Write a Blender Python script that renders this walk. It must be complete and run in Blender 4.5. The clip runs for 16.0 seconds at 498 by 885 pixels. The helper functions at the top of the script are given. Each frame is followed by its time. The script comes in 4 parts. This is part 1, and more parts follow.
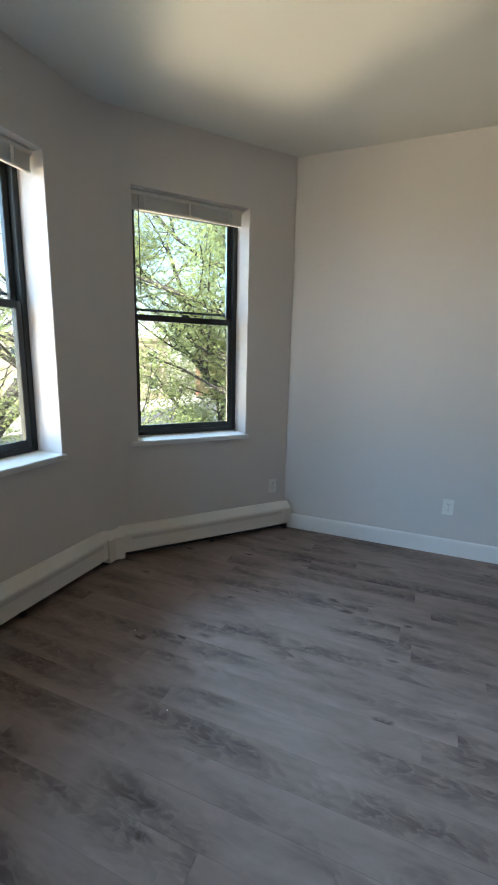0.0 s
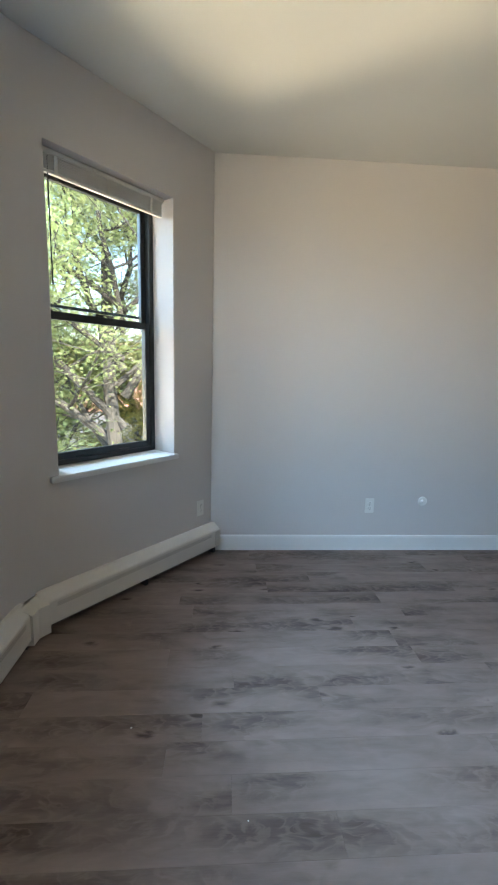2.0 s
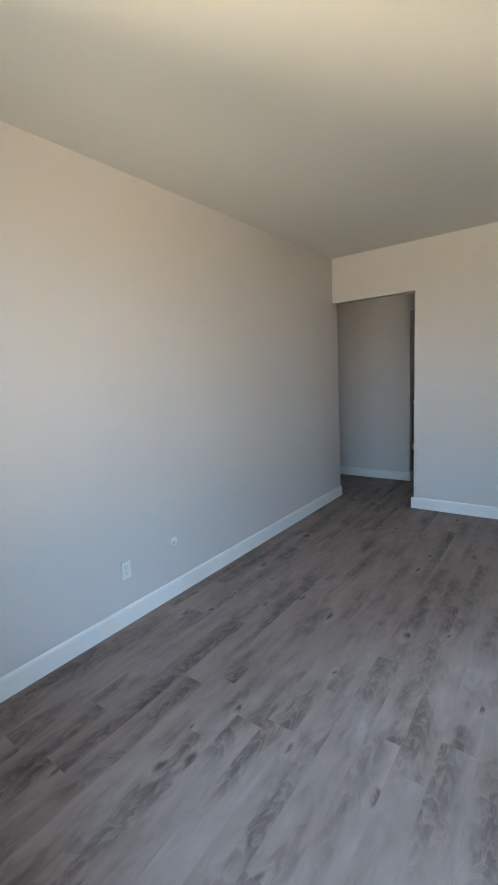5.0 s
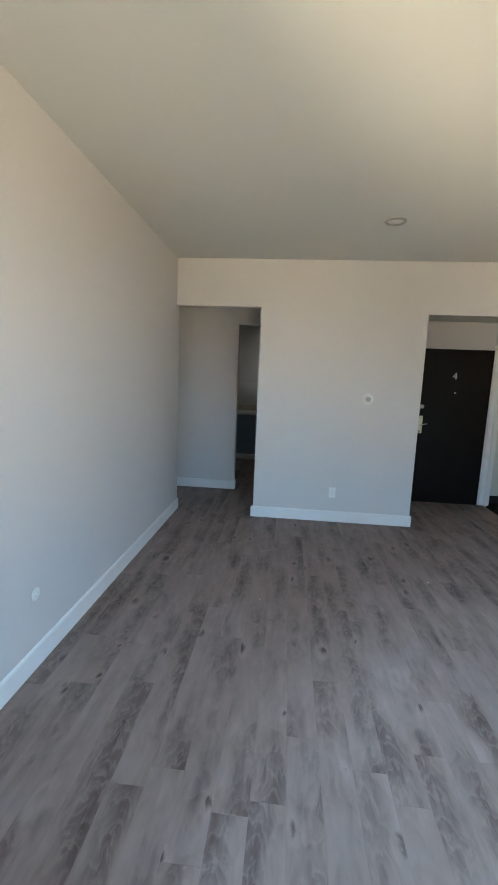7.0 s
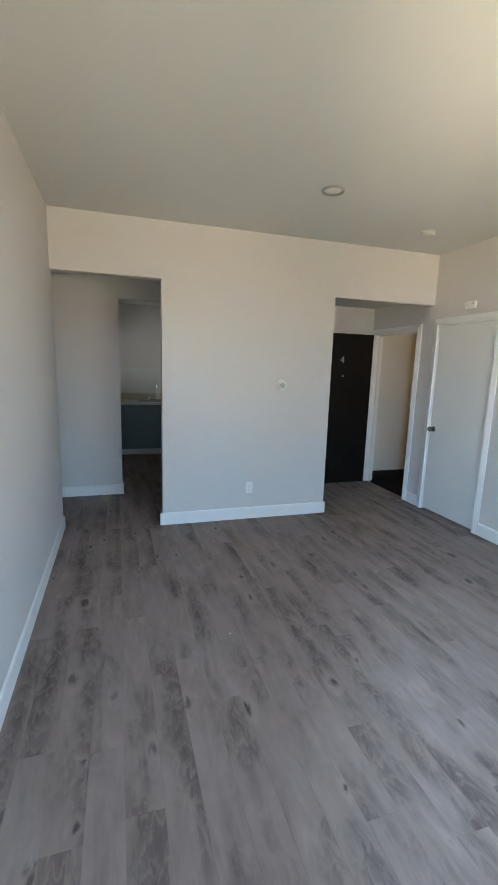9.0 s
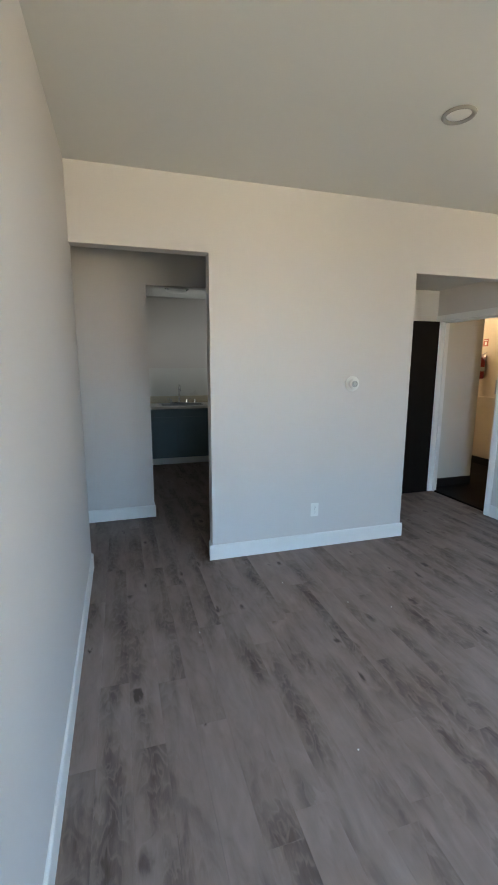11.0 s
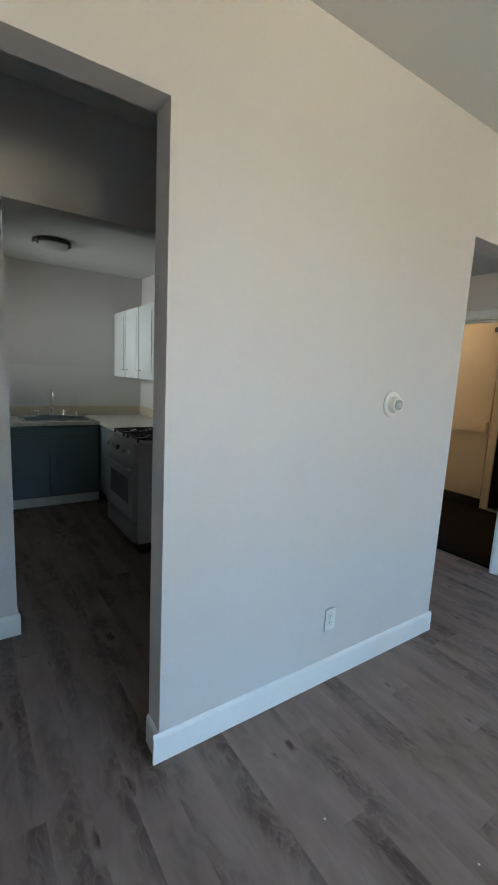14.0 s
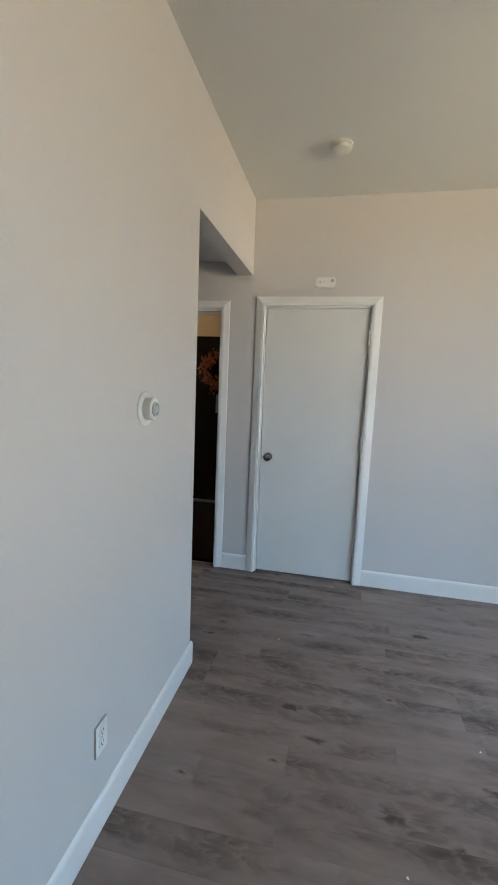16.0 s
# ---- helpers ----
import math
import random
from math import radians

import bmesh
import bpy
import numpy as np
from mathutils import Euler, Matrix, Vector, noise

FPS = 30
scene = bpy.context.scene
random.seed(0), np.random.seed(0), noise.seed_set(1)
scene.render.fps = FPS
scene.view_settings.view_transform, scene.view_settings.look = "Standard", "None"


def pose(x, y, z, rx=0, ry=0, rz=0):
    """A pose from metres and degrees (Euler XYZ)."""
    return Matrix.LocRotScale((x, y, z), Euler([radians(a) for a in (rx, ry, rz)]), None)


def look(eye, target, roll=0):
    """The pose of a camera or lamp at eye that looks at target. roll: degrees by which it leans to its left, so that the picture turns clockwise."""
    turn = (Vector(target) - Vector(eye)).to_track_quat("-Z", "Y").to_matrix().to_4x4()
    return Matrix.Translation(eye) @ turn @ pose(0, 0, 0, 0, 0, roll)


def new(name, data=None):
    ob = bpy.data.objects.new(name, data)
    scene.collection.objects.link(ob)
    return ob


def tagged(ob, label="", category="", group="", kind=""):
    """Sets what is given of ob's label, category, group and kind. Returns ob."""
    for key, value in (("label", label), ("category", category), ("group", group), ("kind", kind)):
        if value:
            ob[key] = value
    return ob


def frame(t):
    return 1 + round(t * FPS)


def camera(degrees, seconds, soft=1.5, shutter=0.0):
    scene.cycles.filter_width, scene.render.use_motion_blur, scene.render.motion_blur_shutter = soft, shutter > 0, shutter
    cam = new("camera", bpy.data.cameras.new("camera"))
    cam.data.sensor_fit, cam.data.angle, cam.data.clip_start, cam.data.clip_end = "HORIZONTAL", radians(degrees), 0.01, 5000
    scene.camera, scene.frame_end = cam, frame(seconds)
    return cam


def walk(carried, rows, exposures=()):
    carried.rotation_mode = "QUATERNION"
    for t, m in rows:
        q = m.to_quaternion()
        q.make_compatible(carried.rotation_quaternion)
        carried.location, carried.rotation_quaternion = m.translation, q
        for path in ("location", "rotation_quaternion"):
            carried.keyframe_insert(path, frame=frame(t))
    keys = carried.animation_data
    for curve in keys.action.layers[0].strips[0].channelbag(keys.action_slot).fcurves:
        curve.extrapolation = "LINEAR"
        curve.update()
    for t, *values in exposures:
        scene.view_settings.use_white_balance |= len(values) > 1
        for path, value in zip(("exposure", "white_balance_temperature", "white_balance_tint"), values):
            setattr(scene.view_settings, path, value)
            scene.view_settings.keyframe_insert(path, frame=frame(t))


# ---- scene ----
cam = camera(60.8, 16.0, 1.8)
PATH = [
    (0, (0.209, 0.101, 1.379), (-0.54, 1.914, 0.988), 1.3),
    (0.5, (-0.017, 0.136, 1.392), (-0.616, 2.002, 0.995), 2.6),
    (1, (-0.3, 0.127, 1.389), (-0.559, 2.077, 1.029), 2.8),
    (1.5, (-0.537, 0.145, 1.365), (-0.573, 2.115, 1.025), 2.0),
    (2, (-0.719, 0.228, 1.367), (-0.592, 2.196, 1.035), 1.5),
    (2.5, (-0.847, 0.328, 1.412), (-0.46, 2.261, 1.073), 2.5),
    (3, (-1.027, 0.487, 1.394), (-0.179, 2.276, 1.106), 3.4),
    (3.5, (-1.131, 0.648, 1.447), (0.024, 2.255, 1.159), 2.9),
    (4, (-1.112, 0.707, 1.504), (0.183, 2.202, 1.204), -0.8),
    (6.3, (-1.126, 1.788, 1.564), (0.74, 2.431, 1.241), 1.2),
    (6.5, (-1.113, 1.838, 1.569), (0.78, 2.392, 1.242), 1.9),
    (7, (-1.099, 2.083, 1.547), (0.872, 2.257, 1.25), 2.3),
    (7.5, (-1.004, 2.273, 1.549), (0.97, 2.21, 1.235), 1.3),
    (8, (-0.841, 2.449, 1.554), (1.115, 2.201, 1.217), 0.8),
    (10.3, (0.073, 3.051, 1.551), (1.882, 2.267, 1.211), 3.1),
    (10.5, (0.168, 3.048, 1.543), (2.014, 2.357, 1.204), 2.9),
    (11, (0.445, 3.059, 1.531), (2.329, 2.492, 1.171), 0.1),
    (11.5, (0.762, 3.036, 1.511), (2.668, 2.552, 1.144), -1.0),
    (12, (1.059, 3.035, 1.513), (2.984, 2.65, 1.13), -0.5),
    (12.5, (1.393, 3.061, 1.514), (3.322, 2.695, 1.13), 0.7),
    (13, (1.694, 3.058, 1.494), (3.617, 2.662, 1.116), 0.7),
    (13.5, (1.984, 3.016, 1.502), (3.841, 2.368, 1.142), 1.5),
    (14, (2.223, 2.985, 1.489), (3.855, 1.872, 1.173), 2.9),
    (14.5, (2.38, 2.932, 1.475), (3.677, 1.435, 1.198), 2.3),
    (15, (2.531, 2.83, 1.473), (3.599, 1.162, 1.198), 1.5),
    (15.5, (2.713, 2.694, 1.492), (3.525, 0.889, 1.205), 2.2),
    (16, (2.875, 2.659, 1.484), (3.28, 0.72, 1.21), 2.4),
]
walk(cam, [(t, look(eye, target, roll)) for t, eye, target, roll in PATH], [(0.0, 2.60, 6350, 7), (1.0, 2.80, 6350, 7), (2.5, 3.0, 6350, 8), (3.5, 2.92, 6350, 9), (4.2, 3.20, 6350, 9),
     (6.5, 3.30, 6250, 7), (8.0, 3.48, 6250, 7), (11.5, 3.72, 6250, 7), (13.5, 3.74, 6150, 6), (14.5, 3.74, 6000, 3), (15.2, 3.70, 6050, 5), (16.0, 3.68, 6450, 8)])

# ---- light ----
world = bpy.data.worlds.new("world")
scene.world = world
world.use_nodes = True
wn = world.node_tree
wbg = wn.nodes["Background"]
sky = wn.nodes.new("ShaderNodeTexSky")
sky.sky_type, sky.sun_disc = "NISHITA", False
sky.sun_elevation, sky.sun_rotation = radians(42), radians(150)
wn.links.new(sky.outputs[0], wbg.inputs[0])
wbg.inputs[1].default_value = 0.115
sun = new("sun", bpy.data.lights.new("sun", "SUN"))
sun.data.energy, sun.data.angle, sun.data.color = 4.8, radians(0.5), (1.0, 0.93, 0.82)
sun.matrix_world = look((0, 0, 20), (0 - 20 * math.sin(radians(150)) * 1.0, 0 - 20 * math.cos(radians(150)), 20 - 20 * math.tan(radians(42))))


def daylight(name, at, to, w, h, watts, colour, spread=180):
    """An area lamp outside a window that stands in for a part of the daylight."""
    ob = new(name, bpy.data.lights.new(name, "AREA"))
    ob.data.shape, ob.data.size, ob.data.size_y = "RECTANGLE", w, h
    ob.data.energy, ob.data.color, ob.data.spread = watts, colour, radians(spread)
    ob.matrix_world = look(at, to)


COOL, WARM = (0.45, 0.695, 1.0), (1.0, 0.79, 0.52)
daylight("sky_daylight", (-5.7, 1.35, 3.45), (-1.7, 1.9, 1.75), 5.4, 2.8, 88, COOL)
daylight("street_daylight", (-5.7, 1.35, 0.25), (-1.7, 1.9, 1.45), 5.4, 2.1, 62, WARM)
daylight("sky_daylight", (-3.97, -2.2, 3.3), (-1.29, 0.05, 1.75), 3.2, 2.6, 82, COOL)
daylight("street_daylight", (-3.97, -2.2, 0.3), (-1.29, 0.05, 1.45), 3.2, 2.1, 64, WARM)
daylight("sky_daylight", (-3.6, 4.5, 3.0), (-1.3, 2.75, 1.7), 0.6, 2.0, 44, COOL)
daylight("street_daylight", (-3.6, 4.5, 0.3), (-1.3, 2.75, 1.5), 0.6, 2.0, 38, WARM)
daylight("kitchen_daylight", (6.92, 3.60, 1.75), (6.85, 1.4, 1.8), 0.85, 0.7, 0.48, (1.0, 0.97, 0.91), 75)


# ---- materials ----
def nodes_of(name):
    m = bpy.data.materials.new(name)
    m.use_nodes = True
    t = m.node_tree
    return m, t, t.nodes, t.links, t.nodes["Principled BSDF"]


def mat(name, colour, rough=0.5, metal=0.0, var=0.06, scale=3.0, fine=120.0, bump=0.05, stain=None, emit=0.0, coat=0.0, spec=0.5):
    """A surface with variation at a large and a small scale, and fine relief."""
    m, t, n, l, b = nodes_of(name)
    tc = n.new("ShaderNodeTexCoord")
    big, small = n.new("ShaderNodeTexNoise"), n.new("ShaderNodeTexNoise")
    big.inputs["Scale"].default_value, big.inputs["Detail"].default_value = scale, 5
    small.inputs["Scale"].default_value, small.inputs["Detail"].default_value = fine, 3
    l.new(tc.outputs["Object"], big.inputs["Vector"])
    l.new(tc.outputs["Object"], small.inputs["Vector"])
    ramp = n.new("ShaderNodeValToRGB")
    dark = stain or tuple(c * (1 - 2 * var) for c in colour)
    ramp.color_ramp.elements[0].position, ramp.color_ramp.elements[0].color = 0.32, (*dark, 1)
    ramp.color_ramp.elements[1].position, ramp.color_ramp.elements[1].color = 0.62, (*colour, 1)
    l.new(big.outputs["Fac"], ramp.inputs[0])
    hsv = n.new("ShaderNodeHueSaturation")
    mr = n.new("ShaderNodeMapRange")
    mr.inputs[3].default_value, mr.inputs[4].default_value = 1 - var, 1 + var
    l.new(small.outputs["Fac"], mr.inputs[0])
    l.new(mr.outputs[0], hsv.inputs["Value"])
    l.new(ramp.outputs[0], hsv.inputs["Color"])
    l.new(hsv.outputs[0], b.inputs["Base Color"])
    rr = n.new("ShaderNodeMapRange")
    rr.inputs[3].default_value, rr.inputs[4].default_value = max(0.02, rough - 0.08), min(1, rough + 0.08)
    l.new(big.outputs["Fac"], rr.inputs[0])
    l.new(rr.outputs[0], b.inputs["Roughness"])
    b.inputs["Metallic"].default_value = metal
    b.inputs["Coat Weight"].default_value = coat
    b.inputs["Specular IOR Level"].default_value = spec
    if bump:
        bp = n.new("ShaderNodeBump")
        bp.inputs["Strength"].default_value, bp.inputs["Distance"].default_value = bump, 0.004
        l.new(small.outputs["Fac"], bp.inputs["Height"])
        l.new(bp.outputs[0], b.inputs["Normal"])
    if emit:
        b.inputs["Emission Color"].default_value = (*colour, 1)
        b.inputs["Emission Strength"].default_value = emit
    return m


def glass_mat():
    m, t, n, l, b = nodes_of("window_glass")
    n.remove(b)
    tr, gl, fr, mx = n.new("ShaderNodeBsdfTransparent"), n.new("ShaderNodeBsdfGlossy"), n.new("ShaderNodeFresnel"), n.new("ShaderNodeMixShader")
    gl.inputs["Roughness"].default_value = 0.01
    tr.inputs[0].default_value = (0.93, 0.96, 0.95, 1)
    fr.inputs[0].default_value = 1.3
    l.new(fr.outputs[0], mx.inputs[0]); l.new(tr.outputs[0], mx.inputs[1]); l.new(gl.outputs[0], mx.inputs[2])
    l.new(mx.outputs[0], n["Material Output"].inputs[0])
    return m


def plank_mat(name, lo, mid, hi, rough):
    """Grey-brown oak-look vinyl: long streaks, cathedral rings, knots; each plank differs."""
    m, t, n, l, b = nodes_of(name)
    tc, oi = n.new("ShaderNodeTexCoord"), n.new("ShaderNodeObjectInfo")
    wide = n.new("ShaderNodeVectorMath"); wide.operation = "SCALE"
    comb = n.new("ShaderNodeCombineXYZ")
    l.new(oi.outputs["Random"], comb.inputs[0]); l.new(oi.outputs["Random"], comb.inputs[1]); l.new(oi.outputs["Random"], comb.inputs[2])
    l.new(comb.outputs[0], wide.inputs[0]); wide.inputs["Scale"].default_value = 83.0
    add = n.new("ShaderNodeVectorMath"); add.operation = "ADD"
    l.new(tc.outputs["Object"], add.inputs[0]); l.new(wide.outputs[0], add.inputs[1])

    def mapped(sx, sy, sz):
        mp = n.new("ShaderNodeMapping")
        mp.inputs["Scale"].default_value = (sx, sy, sz)
        l.new(add.outputs[0], mp.inputs[0])
        return mp

    def noise_at(mp, scale, detail, dist=0.0):
        x = n.new("ShaderNodeTexNoise")
        x.inputs["Scale"].default_value, x.inputs["Detail"].default_value, x.inputs["Distortion"].default_value = scale, detail, dist
        l.new(mp.outputs[0], x.inputs["Vector"])
        return x

    def maths(op, a, bb=0.0, clamp=False):
        x = n.new("ShaderNodeMath"); x.operation = op; x.use_clamp = clamp
        for i, v in enumerate((a, bb)):
            if isinstance(v, (int, float)):
                x.inputs[i].default_value = v
            else:
                l.new(v, x.inputs[i])
        return x.outputs[0]

    def ranged(v, a, bb, c=0.0, d=1.0, kind="SMOOTHSTEP"):
        x = n.new("ShaderNodeMapRange")
        x.interpolation_type = kind
        l.new(v, x.inputs[0])
        for i, q in enumerate((a, bb, c, d)):
            x.inputs[i + 1].default_value = q
        return x.outputs[0]

    streak = noise_at(mapped(1.1, 7.0, 1), 2.0, 5, 1.1)
    mottle = noise_at(mapped(5.0, 12, 1), 1.5, 5, 1.4)
    grain = noise_at(mapped(4, 110, 1), 3.0, 4)
    sep = n.new("ShaderNodeSeparateXYZ")
    l.new(tc.outputs["Object"], sep.inputs[0])
    px, py = sep.outputs[0], sep.outputs[1]
    # a dark heartwood band that wanders along each plank
    way = noise_at(mapped(1.6, 0.0, 1), 1.0, 3).outputs["Fac"]
    wide_n = noise_at(mapped(2.3, 0.0, 0.7), 1.0, 3).outputs["Fac"]
    gate = noise_at(mapped(1.25, 0.0, 0.45), 1.0, 2).outputs["Fac"]
    edge_n = noise_at(mapped(6, 40, 1), 1.0, 4).outputs["Fac"]
    second = maths("FRACT", maths("MULTIPLY", oi.outputs["Random"], 7.31))
    centre = maths("ADD", maths("MULTIPLY", maths("SUBTRACT", second, 0.5), 0.12), maths("MULTIPLY", maths("SUBTRACT", way, 0.5), 0.13))
    off = maths("SUBTRACT", py, centre)
    half = maths("ADD", maths("MULTIPLY", wide_n, 0.085), 0.004)
    rel = maths("ADD", maths("DIVIDE", maths("ABSOLUTE", off), half), maths("MULTIPLY", maths("SUBTRACT", edge_n, 0.5), 0.9))
    band = maths("MULTIPLY", ranged(rel, 0.0, 2.4, 1.0, 0.0), ranged(gate, 0.36, 0.58))
    # chevrons of pale cathedral grain inside the band
    bow = maths("MULTIPLY", maths("MULTIPLY", off, off), 1500.0)
    phase = maths("ADD", maths("ADD", maths("MULTIPLY", px, 62.0), bow), maths("MULTIPLY", mottle.outputs["Fac"], 22.0))
    chev = maths("POWER", maths("ADD", maths("MULTIPLY", maths("SINE", phase), 0.5), 0.5), 3.0)
    # small round knots, some with a pale halo, a few to each plank
    warp = n.new("ShaderNodeVectorMath"); warp.operation = "MULTIPLY_ADD"
    l.new(mottle.outputs["Color"], warp.inputs[0])
    warp.inputs[1].default_value = (0.5, 0.5, 0.0)
    l.new(mapped(4.2, 9.0, 1).outputs[0], warp.inputs[2])
    knot = n.new("ShaderNodeTexVoronoi")
    knot.inputs["Scale"].default_value = 1.0
    l.new(warp.outputs[0], knot.inputs["Vector"])
    kc = n.new("ShaderNodeSeparateColor")
    l.new(knot.outputs["Color"], kc.inputs[0])
    few = maths("GREATER_THAN", kc.outputs[0], 0.58)
    size = maths("ADD", maths("MULTIPLY", kc.outputs[1], 0.15), 0.07)
    near = maths("DIVIDE", knot.outputs["Distance"], size)
    dark_knot = maths("MULTIPLY", ranged(near, 0.15, 1.25, 1.0, 0.0), few)
    halo = maths("MULTIPLY", maths("MULTIPLY", ranged(near, 0.9, 1.5), ranged(near, 1.5, 3.2, 1.0, 0.0)), few)
    base = maths("ADD", maths("MULTIPLY", maths("SUBTRACT", streak.outputs["Fac"], 0.5), 0.30), maths("MULTIPLY", maths("SUBTRACT", mottle.outputs["Fac"], 0.5), 0.24))
    base = maths("ADD", base, maths("MULTIPLY", maths("SUBTRACT", grain.outputs["Fac"], 0.5), 0.07))
    base = maths("ADD", base, maths("MULTIPLY", band, -0.21))
    base = maths("ADD", base, maths("MULTIPLY", maths("MULTIPLY", band, chev), 0.10))
    base = maths("ADD", base, maths("MULTIPLY", dark_knot, -0.32))
    base = maths("ADD", base, maths("MULTIPLY", halo, 0.09))
    base = maths("ADD", base, maths("MULTIPLY", second, 0.03))
    cloud = noise_at(mapped(1.6, 5.0, 1), 1.3, 4, 0.9)
    base = maths("ADD", base, maths("MULTIPLY", maths("SUBTRACT", cloud.outputs["Fac"], 0.5), 0.42))
    base = maths("ADD", base, 0.54, True)
    ramp = n.new("ShaderNodeValToRGB")
    e = ramp.color_ramp.elements
    e[0].position, e[0].color = 0.24, (*lo, 1)
    e[1].position, e[1].color = 0.78, (*hi, 1)
    k = e.new(0.5); k.color = (*mid, 1)
    l.new(base, ramp.inputs[0])
    l.new(ramp.outputs[0], b.inputs["Base Color"])
    rr = n.new("ShaderNodeMapRange")
    rr.inputs[3].default_value, rr.inputs[4].default_value = rough + 0.08, rough - 0.08
    l.new(streak.outputs["Fac"], rr.inputs[0]); l.new(rr.outputs[0], b.inputs["Roughness"])
    b.inputs["Specular IOR Level"].default_value = 0.2
    bp = n.new("ShaderNodeBump")
    bp.inputs["Strength"].default_value, bp.inputs["Distance"].default_value = 0.12, 0.002
    l.new(grain.outputs["Fac"], bp.inputs["Height"]); l.new(bp.outputs[0], b.inputs["Normal"])
    return m


def leaf_mat(name, a, c, through_amount=0.35):
    m, t, n, l, b = nodes_of(name)
    g = n.new("ShaderNodeNewGeometry")
    r = n.new("ShaderNodeValToRGB")
    r.color_ramp.elements[0].color, r.color_ramp.elements[1].color = (*a, 1), (*c, 1)
    l.new(g.outputs["Random Per Island"], r.inputs[0])
    l.new(r.outputs[0], b.inputs["Base Color"])
    b.inputs["Roughness"].default_value = 0.55
    tl, mx = n.new("ShaderNodeBsdfTranslucent"), n.new("ShaderNodeMixShader")
    mx.inputs[0].default_value = through_amount
    l.new(r.outputs[0], tl.inputs[0])
    l.new(b.outputs[0], mx.inputs[1]); l.new(tl.outputs[0], mx.inputs[2])
    l.new(mx.outputs[0], n["Material Output"].inputs[0])
    return m


WALL = mat("wall_paint", (0.583, 0.56, 0.545), 0.55, var=0.015, scale=0.8, fine=260, bump=0.05)
CEIL = mat("ceiling_paint", (0.62, 0.625, 0.60), 0.7, var=0.015, scale=0.7, fine=180, bump=0.06)
TRIM = mat("white_trim_paint", (0.72, 0.72, 0.71), 0.35, var=0.02, scale=4, fine=90, bump=0.03)
DOORW = mat("white_door_paint", (0.68, 0.68, 0.66), 0.4, var=0.02, scale=2, fine=120, bump=0.04)
DOORD = mat("dark_brown_door", (0.008, 0.0065, 0.006), 0.5, spec=0.15, var=0.15, scale=6, fine=150, bump=0.06)
FRAME = mat("dark_window_metal", (0.028, 0.034, 0.036), 0.42, metal=0.2, var=0.12, scale=8, fine=120, bump=0.03)
GLASS = glass_mat()
HEAT = mat("heater_enamel", (0.70, 0.68, 0.64), 0.4, var=0.03, scale=5, fine=80, bump=0.03)
SLOT = mat("heater_slot", (0.30, 0.29, 0.27), 0.7, var=0.1)
PLASTIC = mat("white_plastic", (0.74, 0.74, 0.71), 0.35, var=0.02, fine=200, bump=0.01)
SMOKE = mat("aged_white_plastic", (0.60, 0.60, 0.57), 0.5, var=0.03)
DARKP = mat("dark_plastic", (0.05, 0.05, 0.05), 0.5, var=0.1)
CHROME = mat("chrome", (0.75, 0.75, 0.76), 0.14, metal=1.0, var=0.03, bump=0)
STEEL = mat("brushed_steel", (0.45, 0.45, 0.46), 0.3, metal=1.0, var=0.06, fine=200, bump=0.02)
HINGE = mat("painted_hinge", (0.66, 0.66, 0.64), 0.35, metal=0.3, var=0.05)
KNOB = mat("satin_nickel", (0.30, 0.29, 0.28), 0.22, metal=1.0, var=0.04, bump=0)
BRASS = mat("satin_brass", (0.62, 0.56, 0.40), 0.3, metal=0.9, var=0.05, bump=0.01)
PLANK = plank_mat("grey_oak_vinyl", (0.074, 0.055, 0.047), (0.210, 0.163, 0.142), (0.288, 0.234, 0.207), 0.56)
JOINT = mat("plank_joint", (0.09, 0.08, 0.072), 0.8, var=0.1)
BLIND = mat("blind_vinyl", (0.66, 0.65, 0.62), 0.45, var=0.03, fine=80, bump=0.02)
CAB = mat("blue_grey_cabinet_paint", (0.145, 0.20, 0.225), 0.4, var=0.05, scale=4, fine=120, bump=0.03)
CABW = mat("white_cabinet_paint", (0.62, 0.66, 0.66), 0.4, var=0.03, scale=4, fine=120, bump=0.03)
COUNTER = mat("pale_laminate", (0.66, 0.64, 0.58), 0.3, var=0.05, scale=30, fine=300, bump=0.01)
SPLASH = mat("beige_laminate", (0.52, 0.47, 0.36), 0.35, var=0.05, scale=25, fine=250, bump=0.01)
TILE = mat("backsplash_panel", (0.62, 0.62, 0.60), 0.3, var=0.02, scale=3, fine=100, bump=0.01)
ENAMEL = mat("stove_enamel", (0.46, 0.465, 0.475), 0.22, var=0.02, bump=0.0)
IRON = mat("cast_iron", (0.018, 0.018, 0.018), 0.55, var=0.15, fine=200, bump=0.1)
CORR = mat("corridor_cream_paint", (0.64, 0.57, 0.46), 0.45, var=0.03, scale=1.5, fine=200, bump=0.04)
CORRF = mat("corridor_dark_floor", (0.007, 0.0055, 0.005), 0.6, spec=0.1, var=0.15, scale=4, fine=150, bump=0.05)
BLACKB = mat("black_vinyl_base", (0.012, 0.012, 0.013), 0.5, var=0.1, bump=0.02)
RED = mat("red_enamel", (0.30, 0.014, 0.012), 0.3, var=0.06, bump=0.0)
FROST = mat("frosted_lamp_glass", (0.62, 0.62, 0.60), 0.4, var=0.03, bump=0.0)
GLOW = mat("lit_lamp_glass", (1.0, 0.70, 0.42), 0.4, var=0.0, bump=0.0, emit=4.6)
BARK = mat("grey_brown_bark", (0.052, 0.044, 0.037), 0.9, var=0.2, scale=5, fine=45, bump=0.8)
LEAF = leaf_mat("locust_leaf", (0.17, 0.22, 0.09), (0.34, 0.37, 0.15), 0.55)
